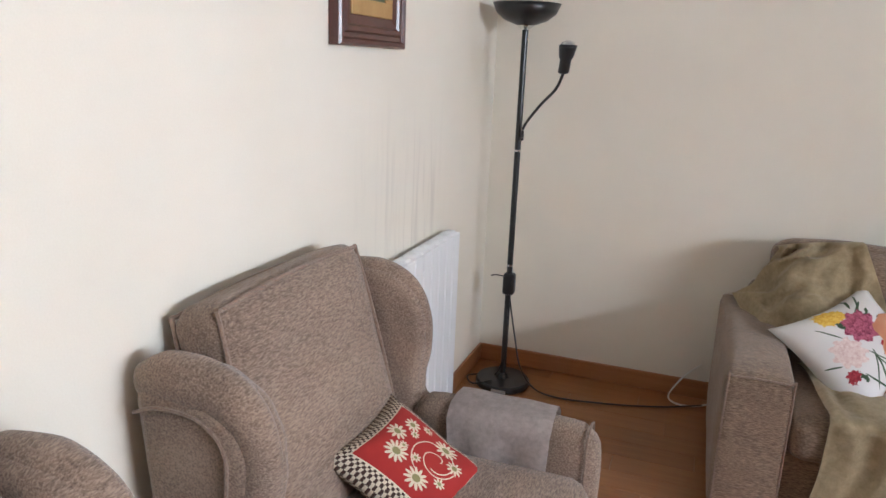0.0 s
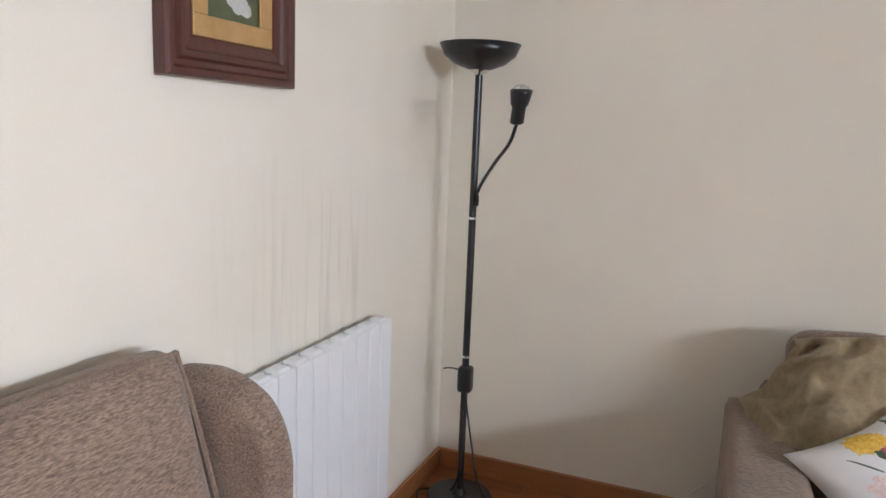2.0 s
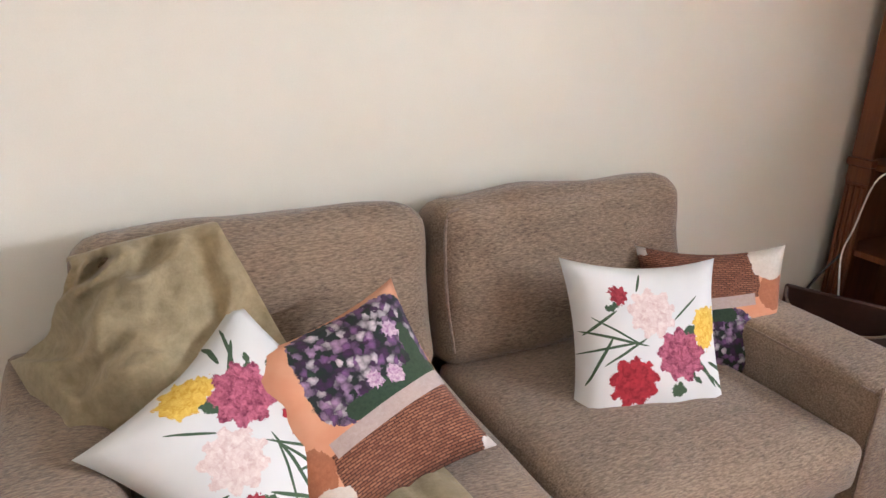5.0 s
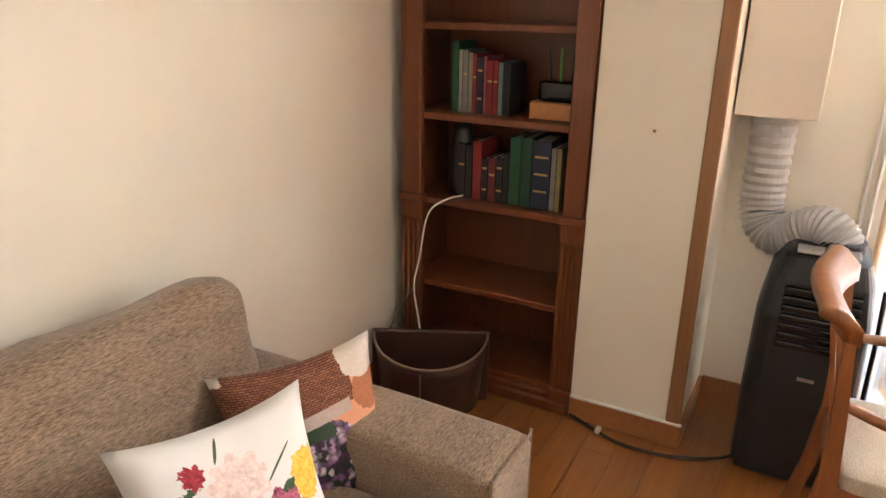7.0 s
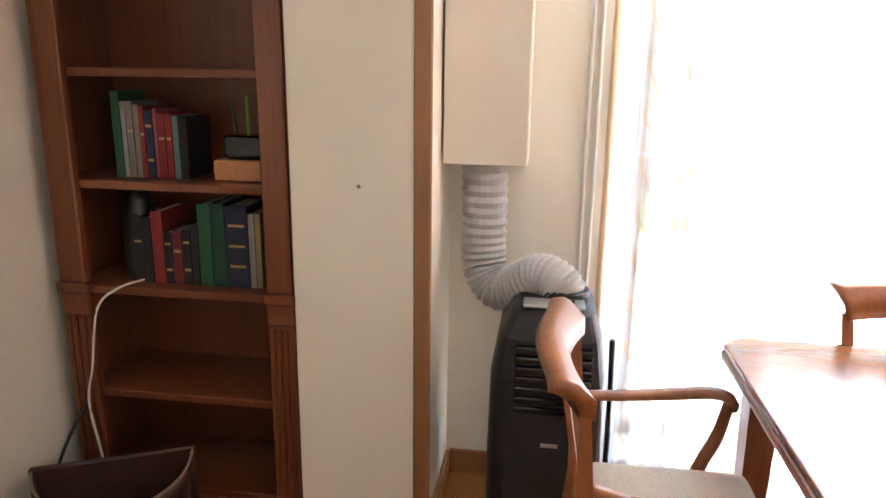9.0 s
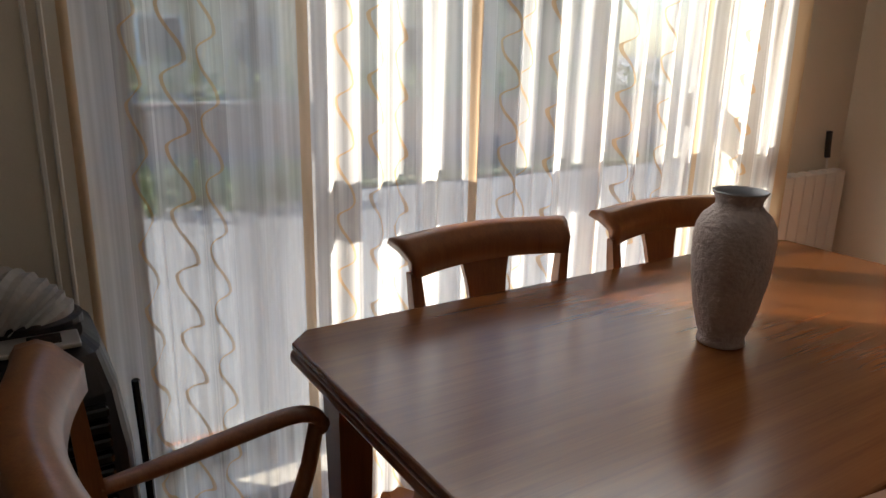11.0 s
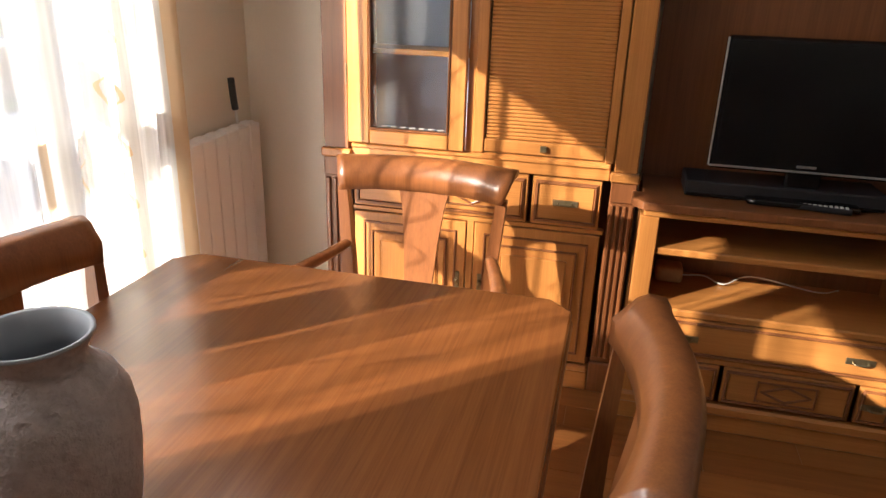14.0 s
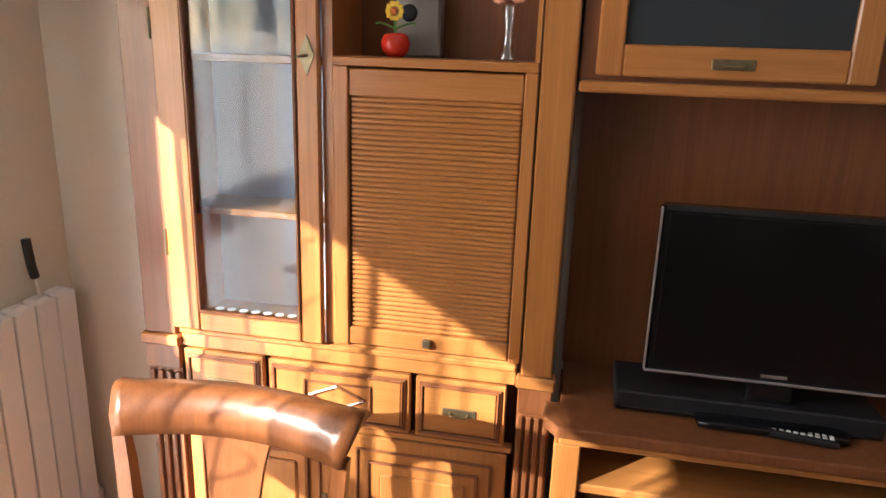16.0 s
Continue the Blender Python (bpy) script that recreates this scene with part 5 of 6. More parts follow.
part("bottom_panel", bx(4.3175, EX - 0.003, 1.9625, 2.1955, 1.197, 1.207), M_BOXP, dc)
part("top_panel", bx(4.3175, EX - 0.003, 1.9625, 2.1955, 2.348, 2.358), M_BOXP, dc)


# ---- dining table ----
TX0, TX1, TY0, TY1, TH = 3.165, 4.105, -0.315, 1.395, 0.765
table = thing("dining_table", ((TX0 + TX1) / 2, (TY0 + TY1) / 2, 0), "large cherry-stained dining table with clipped corners and moulded edge", "table")
hx, hy = (TX1 - TX0) / 2, (TY1 - TY0) / 2


def clipped(g, c=0.05):
    x, y = hx - g, hy - g
    return [(-x + c, -y), (x - c, -y), (x, -y + c), (x, y - c), (x - c, y), (-x + c, y), (-x, y - c), (-x, -y + c)]


part("tabletop", prism(clipped(0.004), TH - 0.020, TH, 0.005), M_TABLE, table)
part("edge_moulding", prism(clipped(0.0), TH - 0.046, TH - 0.0205, 0.008), M_CHAIR, table, "darker moulded edge")
part("under_moulding", prism(clipped(0.022), TH - 0.062, TH - 0.0465, 0.004), M_CHAIR, table)
for x0, x1, y0, y1 in ((-hx + 0.10, hx - 0.10, -hy + 0.08, -hy + 0.105), (-hx + 0.10, hx - 0.10, hy - 0.105, hy - 0.08), (-hx + 0.08, -hx + 0.105, -hy + 0.1, hy - 0.1), (hx - 0.105, hx - 0.08, -hy + 0.1, hy - 0.1)):
    part("apron", bx(x0, x1, y0, y1, TH - 0.14, TH - 0.0625, 0.003), M_CHAIR, table)
for sx in (-1, 1):
    for sy in (-1, 1):
        px, py = sx * (hx - 0.105), sy * (hy - 0.105)
        part("leg", loft([[(px + a * w, py + b * w, z) for a, b in ((-1, -1), (1, -1), (1, 1), (-1, 1))] for z, w in ((0, 0.026), (0.05, 0.028), (0.45, 0.036), (0.63, 0.04), (TH - 0.0625, 0.04))]), M_CHAIR, table)

vase = thing("vase", (3.618, 0.612, TH), "matte grey rough-glazed ceramic vase standing on the table", "vase")
part("body", lathe([(0.0, 0.0), (0.046, 0.0), (0.049, 0.004), (0.047, 0.011), (0.045, 0.016), (0.052, 0.035), (0.064, 0.08), (0.074, 0.14), (0.079, 0.19), (0.080, 0.225), (0.076, 0.252), (0.066, 0.272), (0.052, 0.285), (0.045, 0.293), (0.0445, 0.302), (0.050, 0.314), (0.0535, 0.319)][1:], 48, high=False), M_CERAMIC, vase, smooth=True)
part("rim", lathe([(0.0535, 0.3192), (0.0535, 0.3225), (0.049, 0.3215), (0.041, 0.30), (0.042, 0.285), (0.06, 0.26), (0.066, 0.15)], 48, low=False), M_CERIN, vase, "smooth grey rim and inside", True)


# ---- dining chairs: local front is +y, the crest rail stands at y = 0 ----
def dining_chair(at, turn, arms, label):
    c = thing("dining_armchair" if arms else "dining_chair", at, label, "chair", "chairs round the table", turn)
    w = 0.245
    secs = []
    n = 22
    for k in range(n + 1):
        u = 2 * k / n - 1
        x = u * w
        bow = -0.046 * (1 - u * u) + 0.010
        flare = 0.018 * abs(u) ** 6
        zt = 0.912 + 0.006 * (1 - u * u)
        zb = 0.824 + 0.004 * (1 - u * u)
        # scrolled profile: leans back at the top
        xa, xm, xt = x * 0.96, x * 0.98, x * 1.075
        secs.append([(xa, bow + 0.016, zb), (xm, bow + 0.015, (zb + zt) / 2), (x * 1.05, bow - 0.004 - flare, zt - 0.008), (xt, bow - 0.024 - flare, zt),
                     (xt, bow - 0.052 - flare, zt - 0.004), (xt, bow - 0.062 - flare, zt - 0.020), (x * 1.03, bow - 0.042, zt - 0.036), (xm, bow - 0.020, (zb + zt) / 2 - 0.012), (xa, bow - 0.014, zb)])
    part("crest_rail", loft(secs), M_CHAIR, c, smooth=True)
    for s in (-1, 1):
        def post(z, x, y, wx, wy):
            return [(x - wx, y - wy, z), (x + wx, y - wy, z), (x + wx, y + wy, z), (x - wx, y + wy, z)]
        part("rear_leg", loft([post(0, s * 0.185, -0.055, 0.014, 0.018), post(0.25, s * 0.19, 0.0, 0.016, 0.02), post(0.45, s * 0.20, 0.025, 0.018, 0.022), post(0.62, s * 0.212, 0.018, 0.017, 0.017), post(0.76, s * 0.224, 0.008, 0.016, 0.014), post(0.835, s * 0.232, 0.004, 0.014, 0.011)]), M_CHAIR, c)
        part("front_leg", loft([post(0, s * 0.215, 0.43, 0.015, 0.015), post(0.2, s * 0.215, 0.43, 0.017, 0.017), post(0.42, s * 0.215, 0.43, 0.022, 0.022)]), M_CHAIR, c)
        part("side_rail", bx(min(s * 0.19, s * 0.212), max(s * 0.19, s * 0.212), 0.04, 0.42, 0.375, 0.44, 0.004), M_CHAIR, c)
    sp = []
    for z, hw in ((0.44, 0.038), (0.56, 0.042), (0.68, 0.05), (0.78, 0.062), (0.835, 0.075)):
        t = (z - 0.44) / 0.4
        yy = 0.03 - 0.065 * t
        sp.append([(-hw, yy - 0.006, z), (hw, yy - 0.006, z), (hw, yy + 0.007, z), (-hw, yy + 0.007, z)])
    part("splat", loft(sp), M_CHAIR, c)
    part("rear_rail", bx(-0.185, 0.185, 0.015, 0.04, 0.375, 0.445, 0.004), M_CHAIR, c)
    part("front_rail", bx(-0.195, 0.195, 0.42, 0.442, 0.375, 0.44, 0.004), M_CHAIR, c)
    part("seat", soft(-0.215, 0.215, 0.045, 0.455, 0.425, 0.485, 0.022, 8, 0.002, (0, 0, 0.012)), M_SEAT, c, "pale woven seat pad", True)
    if arms:
        for s in (-1, 1):
            part("arm", tube([(s * 0.212, 0.02, 0.665), (s * 0.245, 0.12, 0.655), (s * 0.278, 0.26, 0.655), (s * 0.275, 0.36, 0.668), (s * 0.262, 0.405, 0.662), (s * 0.258, 0.418, 0.63)], lambda u: 0.016 + 0.006 * math.sin(math.pi * u), 10, 6, None, 0.75), M_CHAIR, c, smooth=True)
            part("arm_support", tube([(s * 0.222, 0.33, 0.40), (s * 0.232, 0.34, 0.47), (s * 0.262, 0.385, 0.55), (s * 0.26, 0.405, 0.645)], lambda u: 0.019 - 0.003 * u, 8), M_CHAIR, c, smooth=True)
    return c


SIDE = "cherry-stained dining chair with curved crest rail"
dining_chair((4.15, 0.82, 0), 90, False, SIDE + " by the curtain")
dining_chair((4.15, 0.165, 0), 90, False, SIDE + " by the curtain")
dining_chair((3.07, 0.20, 0), -90, False, SIDE + " drawn up to the table")
dining_chair((3.09, 0.93, 0), -90, False, SIDE + " drawn up to the table")
dining_chair((3.635, -0.76, 0), 0, True, "cherry-stained dining armchair at the table's end before the wall unit")
dining_chair((3.66, 1.80, 0), 180, True, "cherry-stained dining armchair at the table's end by the air conditioner")


# ---- wall unit ----
FY = -1.222
unit = thing("display_cabinet", (0, FY, 0), "honey oak display cabinet with glass door, roll shutter, drawers and doors", "cabinet")
CXL, CXR, TOP = 4.128, 3.035, 2.10
DEEP = -0.225
part("side_panel", bx(CXL - 0.022, CXL - 0.004, DEEP, -0.03, 0, TOP), M_OAK, unit)
part("side_panel", bx(CXR + 0.004, CXR + 0.022, DEEP, -0.03, 0, TOP), M_OAK, unit)
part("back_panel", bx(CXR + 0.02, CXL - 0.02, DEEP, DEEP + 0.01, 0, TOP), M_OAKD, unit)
part("crown", bx(CXR - 0.02, CXL + 0.02, DEEP, 0.04, TOP, TOP + 0.08, 0.015), M_OAK, unit)
part("top_rail", bx(CXR + 0.08, CXL - 0.1, -0.03, 0.0, 2.0, TOP, 0.003), M_OAKX, unit)
pilaster(unit, "x", CXL - 0.102, CXL, 0.0, 0.12, 0.812, TOP, M_OAKD, M_OAKD, M_OAK, 1)
pilaster(unit, "x", CXR, CXR + 0.083, 0.0, 0.12, 0.812, TOP, M_OAKD, M_OAK, M_OAK, 1)
part("plinth", bx(CXR + 0.09, CXL - 0.108, -0.04, 0.006, 0, 0.075, 0.004), M_OAKX, unit)
part("plinth_moulding", bx(CXR + 0.09, CXL - 0.108, -0.03, 0.012, 0.075, 0.10, 0.006), M_OAKX, unit)
part("carcase_floor", bx(CXR + 0.022, CXL - 0.022, DEEP + 0.01, -0.03, 0.10, 0.118), M_OAKD, unit)
part("waist_rail", bx(CXR + 0.09, CXL - 0.108, DEEP + 0.01, -0.002, 0.792, 0.853, 0.003), M_OAKX, unit)
part("waist_bead", bx(CXR + 0.09, CXL - 0.108, -0.003, 0.008, 0.832, 0.848, 0.004), M_OAKX, unit)
part("drawer_rail", bx(CXR + 0.09, CXL - 0.108, -0.03, 0.0, 0.604, 0.619, 0.002), M_OAKX, unit)
part("side_filler", bx(4.0, 4.026, DEEP + 0.02, -0.002, 0.853, 2.0), M_OAK, unit)
part("divider", bx(3.585, 3.6115, DEEP + 0.01, -0.002, 0.853, 2.0, 0.002), M_OAK, unit)
part("base_divider", bx(3.568, 3.592, -0.03, 0.0, 0.10, 0.604, 0.002), M_OAK, unit)


def moulded_front(owner, name, x0, x1, z0, z1, y, rim, m_field, m_rim, proud=0.012):
    """A panelled front: a frame with a stepped moulding round a raised field."""
    p = part(name, bx(x0, x1, y - 0.018, y, z0, z1, 0.003), m_rim, owner)
    part("field", bx(x0 + rim, x1 - rim, y, y + proud * 0.5, z0 + rim, z1 - rim, 0.003), m_field, p)
    dark = bmesh.new()
    for k, (g, t) in enumerate(((rim * 0.45, 0.008), (rim - 0.007, 0.006))):
        for a0, a1, b0, b1 in ((x0 + g, x1 - g, z0 + g, z0 + g + t), (x0 + g, x1 - g, z1 - g - t, z1 - g), (x0 + g, x0 + g + t, z0 + g + t, z1 - g - t), (x1 - g - t, x1 - g, z0 + g + t, z1 - g - t)):
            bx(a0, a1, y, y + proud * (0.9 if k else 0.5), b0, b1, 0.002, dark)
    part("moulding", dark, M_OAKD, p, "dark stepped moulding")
    return p


def plate_handle(owner, x, y, z, w=0.085):
    h = part("handle", bx(x - w / 2, x + w / 2, y, y + 0.004, z - 0.011, z + 0.011, 0.0015), M_BRASS, owner, "aged brass plate handle")
    part("grip", tube([(x - 0.022, y + 0.004, z), (x - 0.018, y + 0.018, z - 0.003), (x + 0.018, y + 0.018, z - 0.003), (x + 0.022, y + 0.004, z)], 0.003, 6), M_BRASS, h)


def diamond(owner, x, y, z, w, h):
    bm = bmesh.new()
    for a, c in (((-w, 0), (0, h)), ((0, h), (w, 0)), ((w, 0), (0, -h)), ((0, -h), (-w, 0))):
        merge(bm, tube([(x + a[0], y + 0.002, z + a[1]), (x + c[0], y + 0.002, z + c[1])], 0.004, 6, 2))
    for x0, x1, z0, z1 in ((-w - 0.01, w + 0.01, h + 0.004, h + 0.010), (-w - 0.01, w + 0.01, -h - 0.010, -h - 0.004), (-w - 0.016, -w - 0.010, -h - 0.010, h + 0.010), (w + 0.010, w + 0.016, -h - 0.010, h + 0.010)):
        bx(x + x0, x + x1, y, y + 0.005, z + z0, z + z1, 0.001, bm)
    part("diamond_inlay", bm, M_OAKD, owner, "dark carved diamond")


for n, (x0, x1) in enumerate(((3.785, 4.012), (3.388, 3.770), (3.145, 3.373))):
    d = moulded_front(unit, "drawer", x0, x1, 0.623, 0.788, 0.004, 0.022, M_OAKX, M_OAKX)
    if n == 1:
        diamond(d, (x0 + x1) / 2, 0.011, 0.705, 0.075, 0.032)
    else:
        plate_handle(d, (x0 + x1) / 2, 0.010, 0.705)
for n, (x0, x1) in enumerate(((3.595, 4.012), (3.135, 3.565))):
    d = moulded_front(unit, "cupboard_door", x0, x1, 0.108, 0.600, 0.004, 0.075, M_OAK, M_OAK)
    part("raised_panel", bx(x0 + 0.10, x1 - 0.10, 0.008, 0.016, 0.208, 0.50, 0.006), M_OAK, d)
    hx0 = x0 + 0.028 if n == 0 else x1 - 0.028
    kh = part("handle", bx(hx0 - 0.010, hx0 + 0.010, 0.004, 0.008, 0.34, 0.41, 0.002), M_BRASS, d, "aged brass plate handle")
    part("grip", lathe([(0.006, 0), (0.009, 0.01), (0.006, 0.016)], 10, at=(hx0, 0.016, 0.37)), M_BRASS, kh)

# glass door
gx0, gx1, gz0, gz1 = 3.612, 4.0255, 0.853, 1.995
gd = part("glass_door", bx(gx0, gx0 + 0.055, 0.0, 0.022, gz0, gz1, 0.004), M_OAK, unit)
part("door_stile", bx(gx1 - 0.078, gx1, 0.0, 0.022, gz0, gz1, 0.004), M_OAK, gd)
part("door_rail", bx(gx0 + 0.055, gx1 - 0.078, 0.0, 0.022, gz0, gz0 + 0.05, 0.004), M_OAKX, gd)
part("door_rail", bx(gx0 + 0.055, gx1 - 0.078, 0.0, 0.022, gz1 - 0.06, gz1, 0.004), M_OAKX, gd)
bead = bmesh.new()
a0, a1, b0, b1 = gx0 + 0.055, gx1 - 0.078, gz0 + 0.05, gz1 - 0.06
for x0, x1, z0, z1 in ((a0, a1, b0, b0 + 0.008), (a0, a1, b1 - 0.008, b1), (a0, a0 + 0.008, b0 + 0.008, b1 - 0.008), (a1 - 0.008, a1, b0 + 0.008, b1 - 0.008)):
    bx(x0, x1, 0.012, 0.026, z0, z1, 0.003, bead)
part("glazing_bead", bead, M_OAKD, gd)
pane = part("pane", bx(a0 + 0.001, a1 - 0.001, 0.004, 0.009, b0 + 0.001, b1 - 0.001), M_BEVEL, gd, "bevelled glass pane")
pane.visible_shadow = False
etch = bmesh.new()
for k in range(7):
    merge(etch, lathe([(0.010, 0), (0.012, 0.002)], 10, at=(a0 + 0.03 + k * 0.033, 0.0105, b0 + 0.012)))
part("etched_border", etch, M_WHITEP, pane, "etched scalloped border")
# the lining's blue-grey colour stands in for the window's reflection on the pane
part("inside_lining", bx(gx0 + 0.01, gx1 - 0.02, DEEP + 0.011, DEEP + 0.016, 0.854, 1.995), plain("reflection_tinted_lining", (0.60, 0.68, 0.78), 0.6), unit, "pale lining behind the glass, tinted blue-grey like the window's reflection")
for z in (1.17, 1.55):
    part("inner_shelf", bx(3.607, CXL - 0.024, DEEP + 0.018, -0.04, z - 0.018, z, 0.002), M_OAKX, unit)
key = part("key_plate", prism([(-0.018, 0), (0, -0.045), (0.018, 0), (0, 0.045)], 0, 0.004), M_BRASS, gd, "diamond brass key plate")
key.matrix_basis = pose(gx0 + 0.026, 0.026, 1.555, 90, 0, 0)
part("key", tube([(gx0 + 0.026, 0.024, 1.555), (gx0 + 0.03, 0.05, 1.553), (gx0 + 0.042, 0.055, 1.55)], 0.004, 6), M_BRASS, gd)
for z in (1.05, 1.58):
    part("hinge", lathe([(0.004, 0), (0.004, 0.07)], 8, at=(gx1 + 0.003, 0.02, z)), M_BRASS, gd, "brass hinge")

# roll shutter with its frame, and the niche above
tx0, tx1, tz0, tz1 = 3.150, 3.545, 0.902, 1.468
shut = part("roll_shutter", bx(tx0, tx1, -0.022, -0.014, tz0, tz1), M_OAKD, unit)
slat_me = mesh_of(bx(tx0, tx1, -0.014, -0.0045, 0.0, 0.0108, 0.0035), "slat")
slat_me.materials.append(M_OAKX)
for k in range(46):
    s = part("slat", slat_me, M_OAKX, shut)
    s.location.z = tz0 + 0.001 + k * (tz1 - tz0) / 46
part("shutter_rail", bx(tx0 - 0.002, tx1 + 0.002, -0.016, 0.004, 0.857, 0.902, 0.004), M_OAKX, unit)
part("shutter_knob", bx(3.336, 3.358, 0.004, 0.020, 0.872, 0.893, 0.003), M_BRASS, unit, "small square brass knob")
part("shutter_header", bx(tx0 - 0.002, tx1 + 0.002, -0.016, 0.002, tz1, tz1 + 0.062, 0.003), M_OAKX, unit)
part("shutter_stile", bx(3.118, tx0 - 0.003, -0.03, 0.006, 0.853, 1.535, 0.003), M_OAK, unit)
part("shutter_stile", bx(tx1 + 0.003, 3.585, -0.03, 0.006, 0.853, 1.535, 0.003), M_OAK, unit)
part("niche_shelf", bx(3.118, 3.585, DEEP + 0.011, 0.006, 1.535, 1.556, 0.003), M_OAKX, unit)
part("niche_stile", bx(3.118, 3.128, -0.03, 0.004, 1.556, 2.0), M_OAK, unit)

pot = thing("toy_flower", (3.455, FY - 0.06, 1.557), "toy sunflower in a shiny red pot in the niche", "ornament")
part("pot", lathe([(0.018, 0), (0.03, 0.012), (0.034, 0.03), (0.028, 0.048), (0.02, 0.052)], 24), M_RED, pot, smooth=True)
part("stem", tube([(0, 0, 0.05), (0.002, 0, 0.075), (0, 0.004, 0.09)], 0.003, 6), M_GREEN, pot)
for s in (-1, 1):
    part("leaf", loft([[(s * a, w, 0.062 + h), (s * a, 0, 0.065 + h), (s * a, -w, 0.062 + h), (s * a, 0, 0.060 + h)] for a, w, h in ((0.002, 0.002, 0), (0.02, 0.009, 0.008), (0.036, 0.008, 0.012), (0.048, 0.001, 0.010))]), M_GREEN, pot)
pet = bmesh.new()
for k in range(10):
    a = 2 * math.pi * k / 10
    merge(pet, bx(math.cos(a) * 0.016 - 0.006, math.cos(a) * 0.016 + 0.006, 0.008, 0.012, 0.10 + math.sin(a) * 0.016 - 0.006, 0.10 + math.sin(a) * 0.016 + 0.006, 0.002))
part("petals", pet, M_YELLOW, pot)
part("flower_eye", bx(-0.008, 0.008, 0.010, 0.018, 0.092, 0.108, 0.004), plain("orange_eye", (0.6, 0.15, 0.02), 0.5), pot)
gv = thing("glass_bud_vase", (3.195, FY - 0.05, 1.557), "slim clear glass bud vase with peach flowers", "vase")
part("glass", lathe([(0.018, 0), (0.02, 0.004), (0.012, 0.02), (0.010, 0.06), (0.015, 0.10), (0.018, 0.12)], 20), M_VASEGLASS, gv, smooth=True)
for k in range(4):
    part("blossom", soft(-0.016, 0.016, -0.016, 0.016, -0.014, 0.014, 0.012, 4, 0.006, (0, 0, 0), k * 3.0), M_PEACH, gv, "peach blossom", True).location = (0.022 * math.cos(k * 1.6), 0.02 * math.sin(k * 1.6), 0.135 + 0.008 * (k % 2))
case = thing("radio", (3.42, FY - 0.15, 1.557), "grey boxy radio at the back of the niche", "radio")
part("case", bx(-0.055, 0.055, -0.025, 0.025, 0, 0.14, 0.006), mottled("grey_plastic", (0.22, 0.2, 0.18), (0.3, 0.28, 0.25), 10, 200, 0.5, 0.05), case)
part("dial", lathe([(0.02, 0), (0.016, 0.006)], 16, at=(0, 0, 0)), M_BLACK, case).matrix_basis = pose(0.02, 0.025, 0.10, -90, 0, 0)

# television section
tvu = thing("television_cabinet", (0, FY, 0), "honey oak television cabinet with open shelves and drawers", "cabinet")
X0, X1, PY = 2.12, 3.020, 0.130
part("top", prism([(X1 + 0.03, 0.02), (X1 + 0.03, 0.10), (X1 - 0.005, PY + 0.012), (X0 + 0.005, PY + 0.012), (X0 - 0.03, 0.10), (X0 - 0.03, 0.02), (X0 - 0.03, DEEP), (X1 - 0.005, DEEP), (X1 - 0.005, 0.02)], 0.748, 0.776, 0.005), M_OAKD, tvu, "darker moulded top board")
part("top_moulding", bx(X0 + 0.01, X1 - 0.01, PY - 0.02, PY + 0.004, 0.728, 0.7475, 0.005), M_OAKX, tvu)
part("side_panel", bx(X1 - 0.06, X1, DEEP + 0.01, PY, 0.10, 0.728, 0.003), M_OAK, tvu)
part("side_panel", bx(X0, X0 + 0.06, DEEP + 0.01, PY, 0.10, 0.728, 0.003), M_OAK, tvu)
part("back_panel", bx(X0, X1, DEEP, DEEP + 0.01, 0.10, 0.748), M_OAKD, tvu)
part("shelf", bx(X0 + 0.061, X1 - 0.061, DEEP + 0.012, PY - 0.012, 0.602, 0.625, 0.004), M_OAKX, tvu)
part("lower_shelf", bx(X0 + 0.061, X1 - 0.061, DEEP + 0.012, PY + 0.004, 0.402, 0.428, 0.005), M_OAKX, tvu)
d = moulded_front(tvu, "drawer", X0 + 0.062, X1 - 0.062, 0.268, 0.398, PY, 0.016, M_OAKX, M_OAKX)
plate_handle(d, 2.83, PY + 0.007, 0.333)
plate_handle(d, 2.31, PY + 0.007, 0.333)
part("drawer_rail", bx(X0 + 0.06, X1 - 0.06, 0.0, PY - 0.004, 0.246, 0.266, 0.003), M_OAKX, tvu)
for n, (x0, x1) in enumerate(((2.705, X1 - 0.062), (2.30, 2.69), (X0 + 0.062, 2.285))):
    d = moulded_front(tvu, "drawer", x0, x1, 0.112, 0.244, PY, 0.016, M_OAKX, M_OAKX)
    if n == 1:
        diamond(d, (x0 + x1) / 2, PY + 0.007, 0.178, 0.075, 0.028)
    else:
        plate_handle(d, (x0 + x1) / 2, PY + 0.007, 0.178)
part("plinth", bx(X0, X1, DEEP + 0.01, PY + 0.004, 0, 0.07, 0.004), M_OAKX, tvu)
part("plinth_moulding", bx(X0 - 0.004, X1 + 0.004, PY - 0.02, PY + 0.016, 0.066, 0.106, 0.008), M_OAKX, tvu)
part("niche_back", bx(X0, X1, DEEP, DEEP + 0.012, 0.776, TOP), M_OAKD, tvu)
pilaster(tvu, "x", X0 - 0.12, X0 - 0.035, 0.0, 0.12, 0.812, TOP, M_OAKD, M_OAK, M_OAK, 1)
part("niche_side", bx(X0 - 0.03, X0 - 0.01, DEEP + 0.01, -0.03, 0, TOP), M_OAK, tvu)
ub = part("upper_cabinet", bx(X0 - 0.008, X1 + 0.012, DEEP + 0.013, -0.02, 1.525, TOP), M_OAKD, tvu)
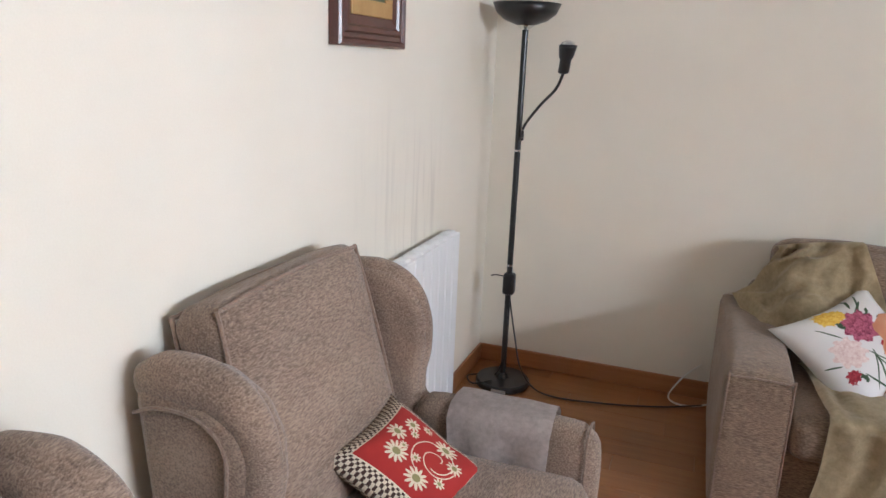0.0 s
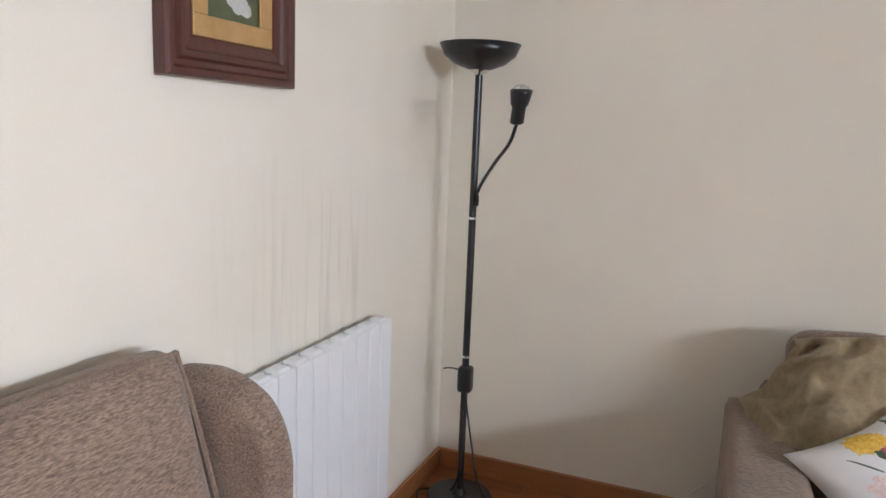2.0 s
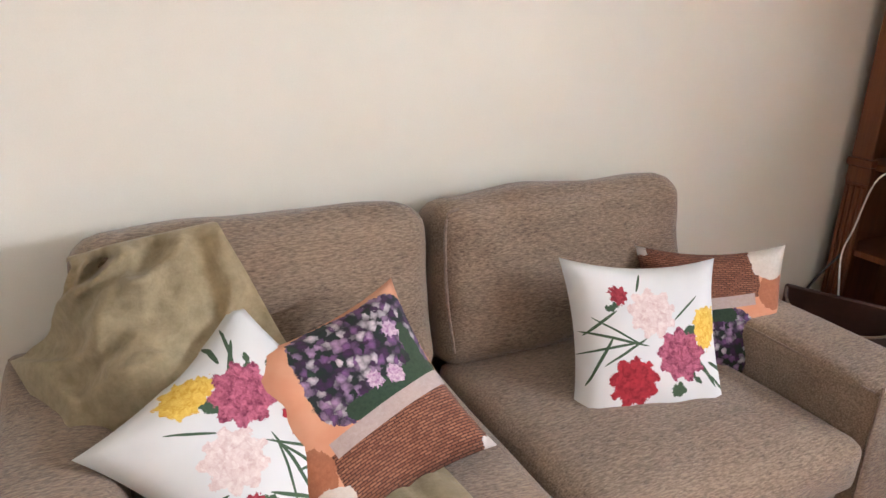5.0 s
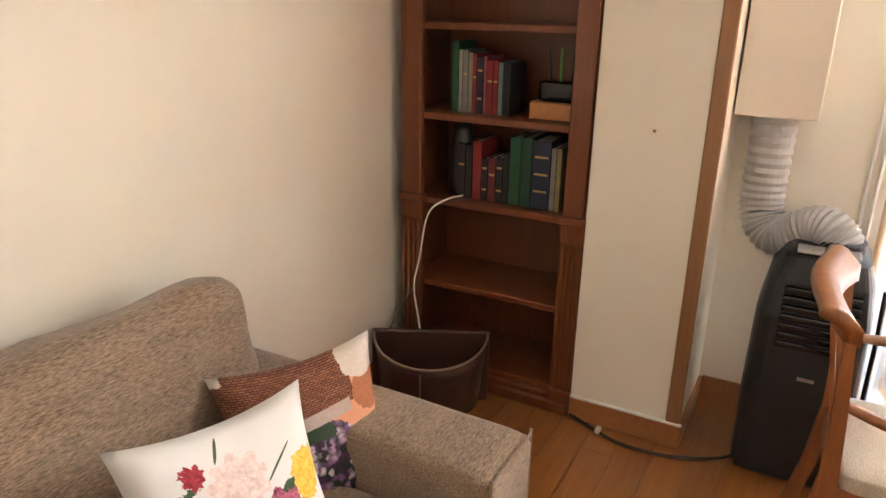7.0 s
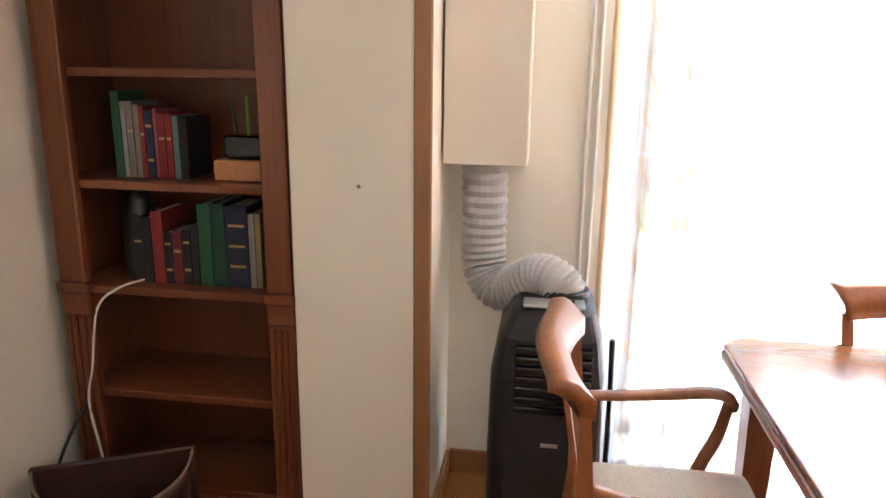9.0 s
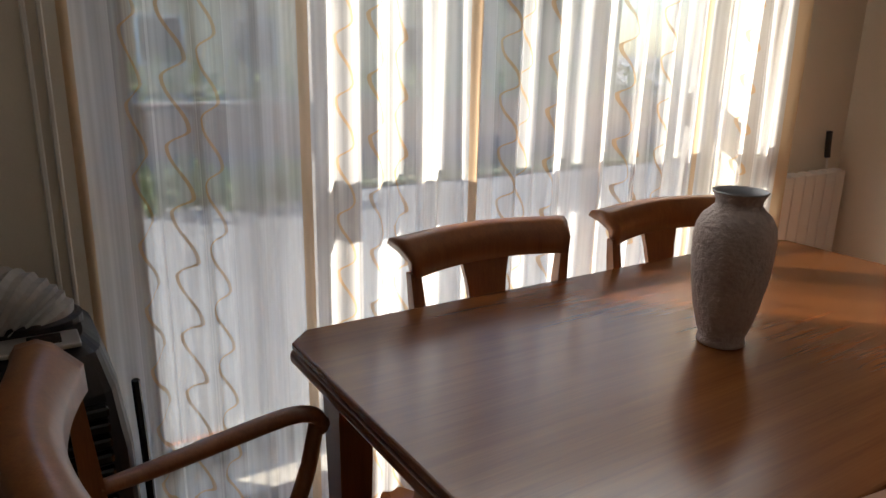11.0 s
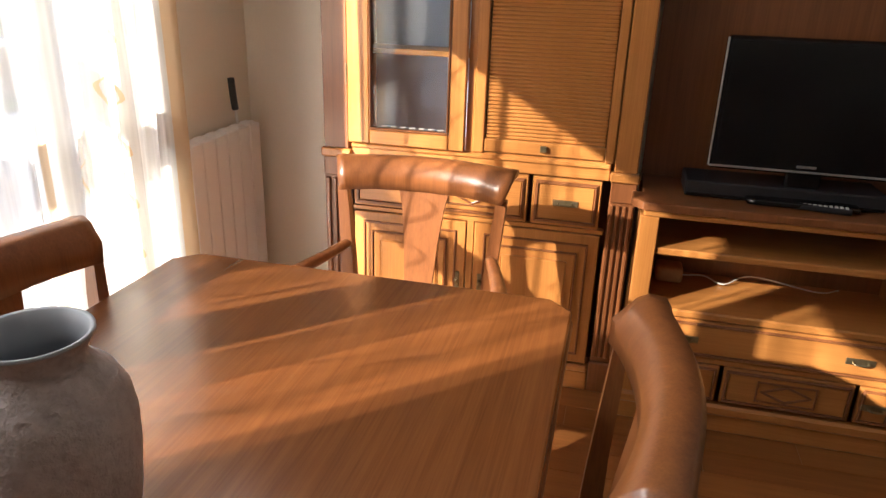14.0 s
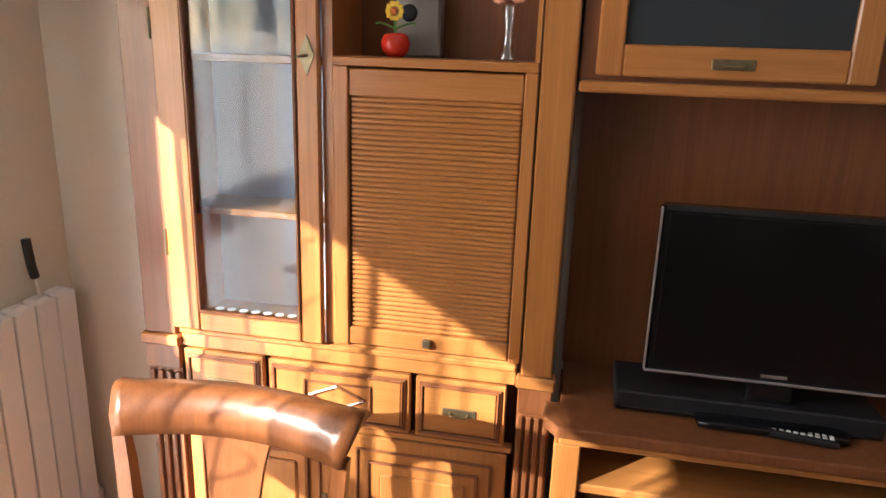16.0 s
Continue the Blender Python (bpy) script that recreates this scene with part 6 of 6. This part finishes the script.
part("light_ledge", bx(X0 - 0.008, X1 + 0.012, -0.06, 0.012, 1.50, 1.524, 0.005), M_OAKX, ub)
for x0, x1 in ((2.455, 3.0),):
    part("door_stile", bx(x0, x0 + 0.055, -0.02, 0.002, 1.535, 2.05, 0.004), M_OAK, ub)
    part("door_stile", bx(x1 - 0.055, x1, -0.02, 0.002, 1.535, 2.05, 0.004), M_OAK, ub)
    part("door_rail", bx(x0 + 0.055, x1 - 0.055, -0.02, 0.002, 1.535, 1.60, 0.004), M_OAKX, ub)
    part("door_rail", bx(x0 + 0.055, x1 - 0.055, -0.02, 0.002, 1.99, 2.05, 0.004), M_OAKX, ub)
    part("dark_pane", bx(x0 + 0.055, x1 - 0.055, -0.018, -0.010, 1.60, 1.99), plain("smoked_glass", (0.03, 0.035, 0.04), 0.15), ub, "smoked glass pane")
    plate_handle(ub, (x0 + x1) / 2, 0.002, 1.565)

# television, receiver, remote
tv = thing("television", (2.55, FY, 0.777), "small black flat television with a glossy frame on the cabinet", "television")
part("foot", soft(-0.16, 0.16, -0.07, 0.07, 0.0, 0.022, 0.010, 5, 0), M_GLOSS, tv, smooth=True)
part("neck", bx(-0.05, 0.05, -0.03, 0.0, 0.02, 0.10, 0.006), M_GLOSS, tv)
part("casing", bx(-0.282, 0.282, -0.05, 0.0, 0.09, 0.49, 0.010), M_GLOSS, tv)
part("screen", bx(-0.264, 0.264, 0.0005, 0.004, 0.135, 0.475, 0.001), M_SCREEN, tv, "dark glossy screen")
part("chrome_strip", bx(-0.28, 0.28, 0.001, 0.007, 0.098, 0.104, 0.001), M_SILVER, tv, "thin silver strip")
part("side_strip", bx(0.278, 0.2825, -0.012, 0.003, 0.10, 0.485, 0.001), M_SILVER, tv)
part("maker_badge", bx(-0.028, 0.028, 0.0045, 0.006, 0.113, 0.121, 0.0005), M_SILVER, tv)
rcv = thing("receiver", (2.60, FY - 0.02, 0.777), "flat black set-top receiver under the television", "receiver")
part("case", bx(-0.29, 0.29, -0.13, 0.045, 0.001, 0.05, 0.004), M_PLASTIC, rcv)
part("front_strip", bx(-0.285, 0.285, 0.0455, 0.048, 0.006, 0.014, 0.001), M_GLOSS, rcv)
rem = thing("remote_control", (2.50, FY + 0.055, 0.777), "black remote control with pale keys lying on the cabinet", "remote control", turn=-8)
part("case", soft(-0.085, 0.085, -0.023, 0.023, 0, 0.018, 0.007, 5, 0), M_PLASTIC, rem, smooth=True)
for i in range(10):
    for j in range(3):
        part("key", bx(-0.075 + i * 0.0145, -0.065 + i * 0.0145, -0.014 + j * 0.0105, -0.007 + j * 0.0105, 0.0175, 0.0205, 0.001), M_WHITEP, rem)
single("shelf_wires", tube([(2.90, FY - 0.16, 0.435), (2.84, FY - 0.12, 0.45), (2.76, FY - 0.16, 0.44), (2.70, FY - 0.11, 0.436), (2.60, FY - 0.18, 0.45), (2.40, FY - 0.13, 0.44), (2.32, FY - 0.17, 0.44)], 0.0025, 6), M_CABLEW, "loose white wires lying on the lower shelf", "wires")
single("shelf_box", soft(2.84, 2.93, FY - 0.17, FY - 0.08, 0.429, 0.485, 0.012, 4, 0.002), M_BOXWOOD, "small pale box at the back of the lower shelf", "box", smooth=True)
brush = thing("radiator_brush", (4.50, -1.29, 0.80), "black-handled brush standing behind the radiator", "brush")
part("stem", tube([(0, 0, 0), (0.0, 0.005, 0.08), (0.0, 0.012, 0.13)], 0.005, 6), M_WHITEP, brush)
part("handle", tube([(0, 0.012, 0.12), (0.0, 0.02, 0.16), (0.0, 0.028, 0.235)], 0.013, 10), M_BLACK, brush, smooth=True)

# ---- parquet boards ----
PL, PW = 0.75, 0.1205
plank_me = mesh_of(bx(0.0006, PL - 0.0006, 0.0006, PW - 0.0006, -0.012, 0.0, 0.0008), "plank")
plank_me.materials.append(M_FLOOR)
rows_n = int(math.ceil((NY - SY) / PW))
for j in range(rows_n):
    for i in range(-1, 6):
        x = i * PL + (j * 0.31) % PL
        if x + PL < 0.02 or x > EX - 0.05:
            continue
        o = part("plank", plank_me, M_FLOOR, floor)
        x0, x1 = max(x, -0.02), min(x + PL, EX + 0.02)
        o.location = (x0, SY + j * PW, 0)
        o.scale.x = (x1 - x0) / PL
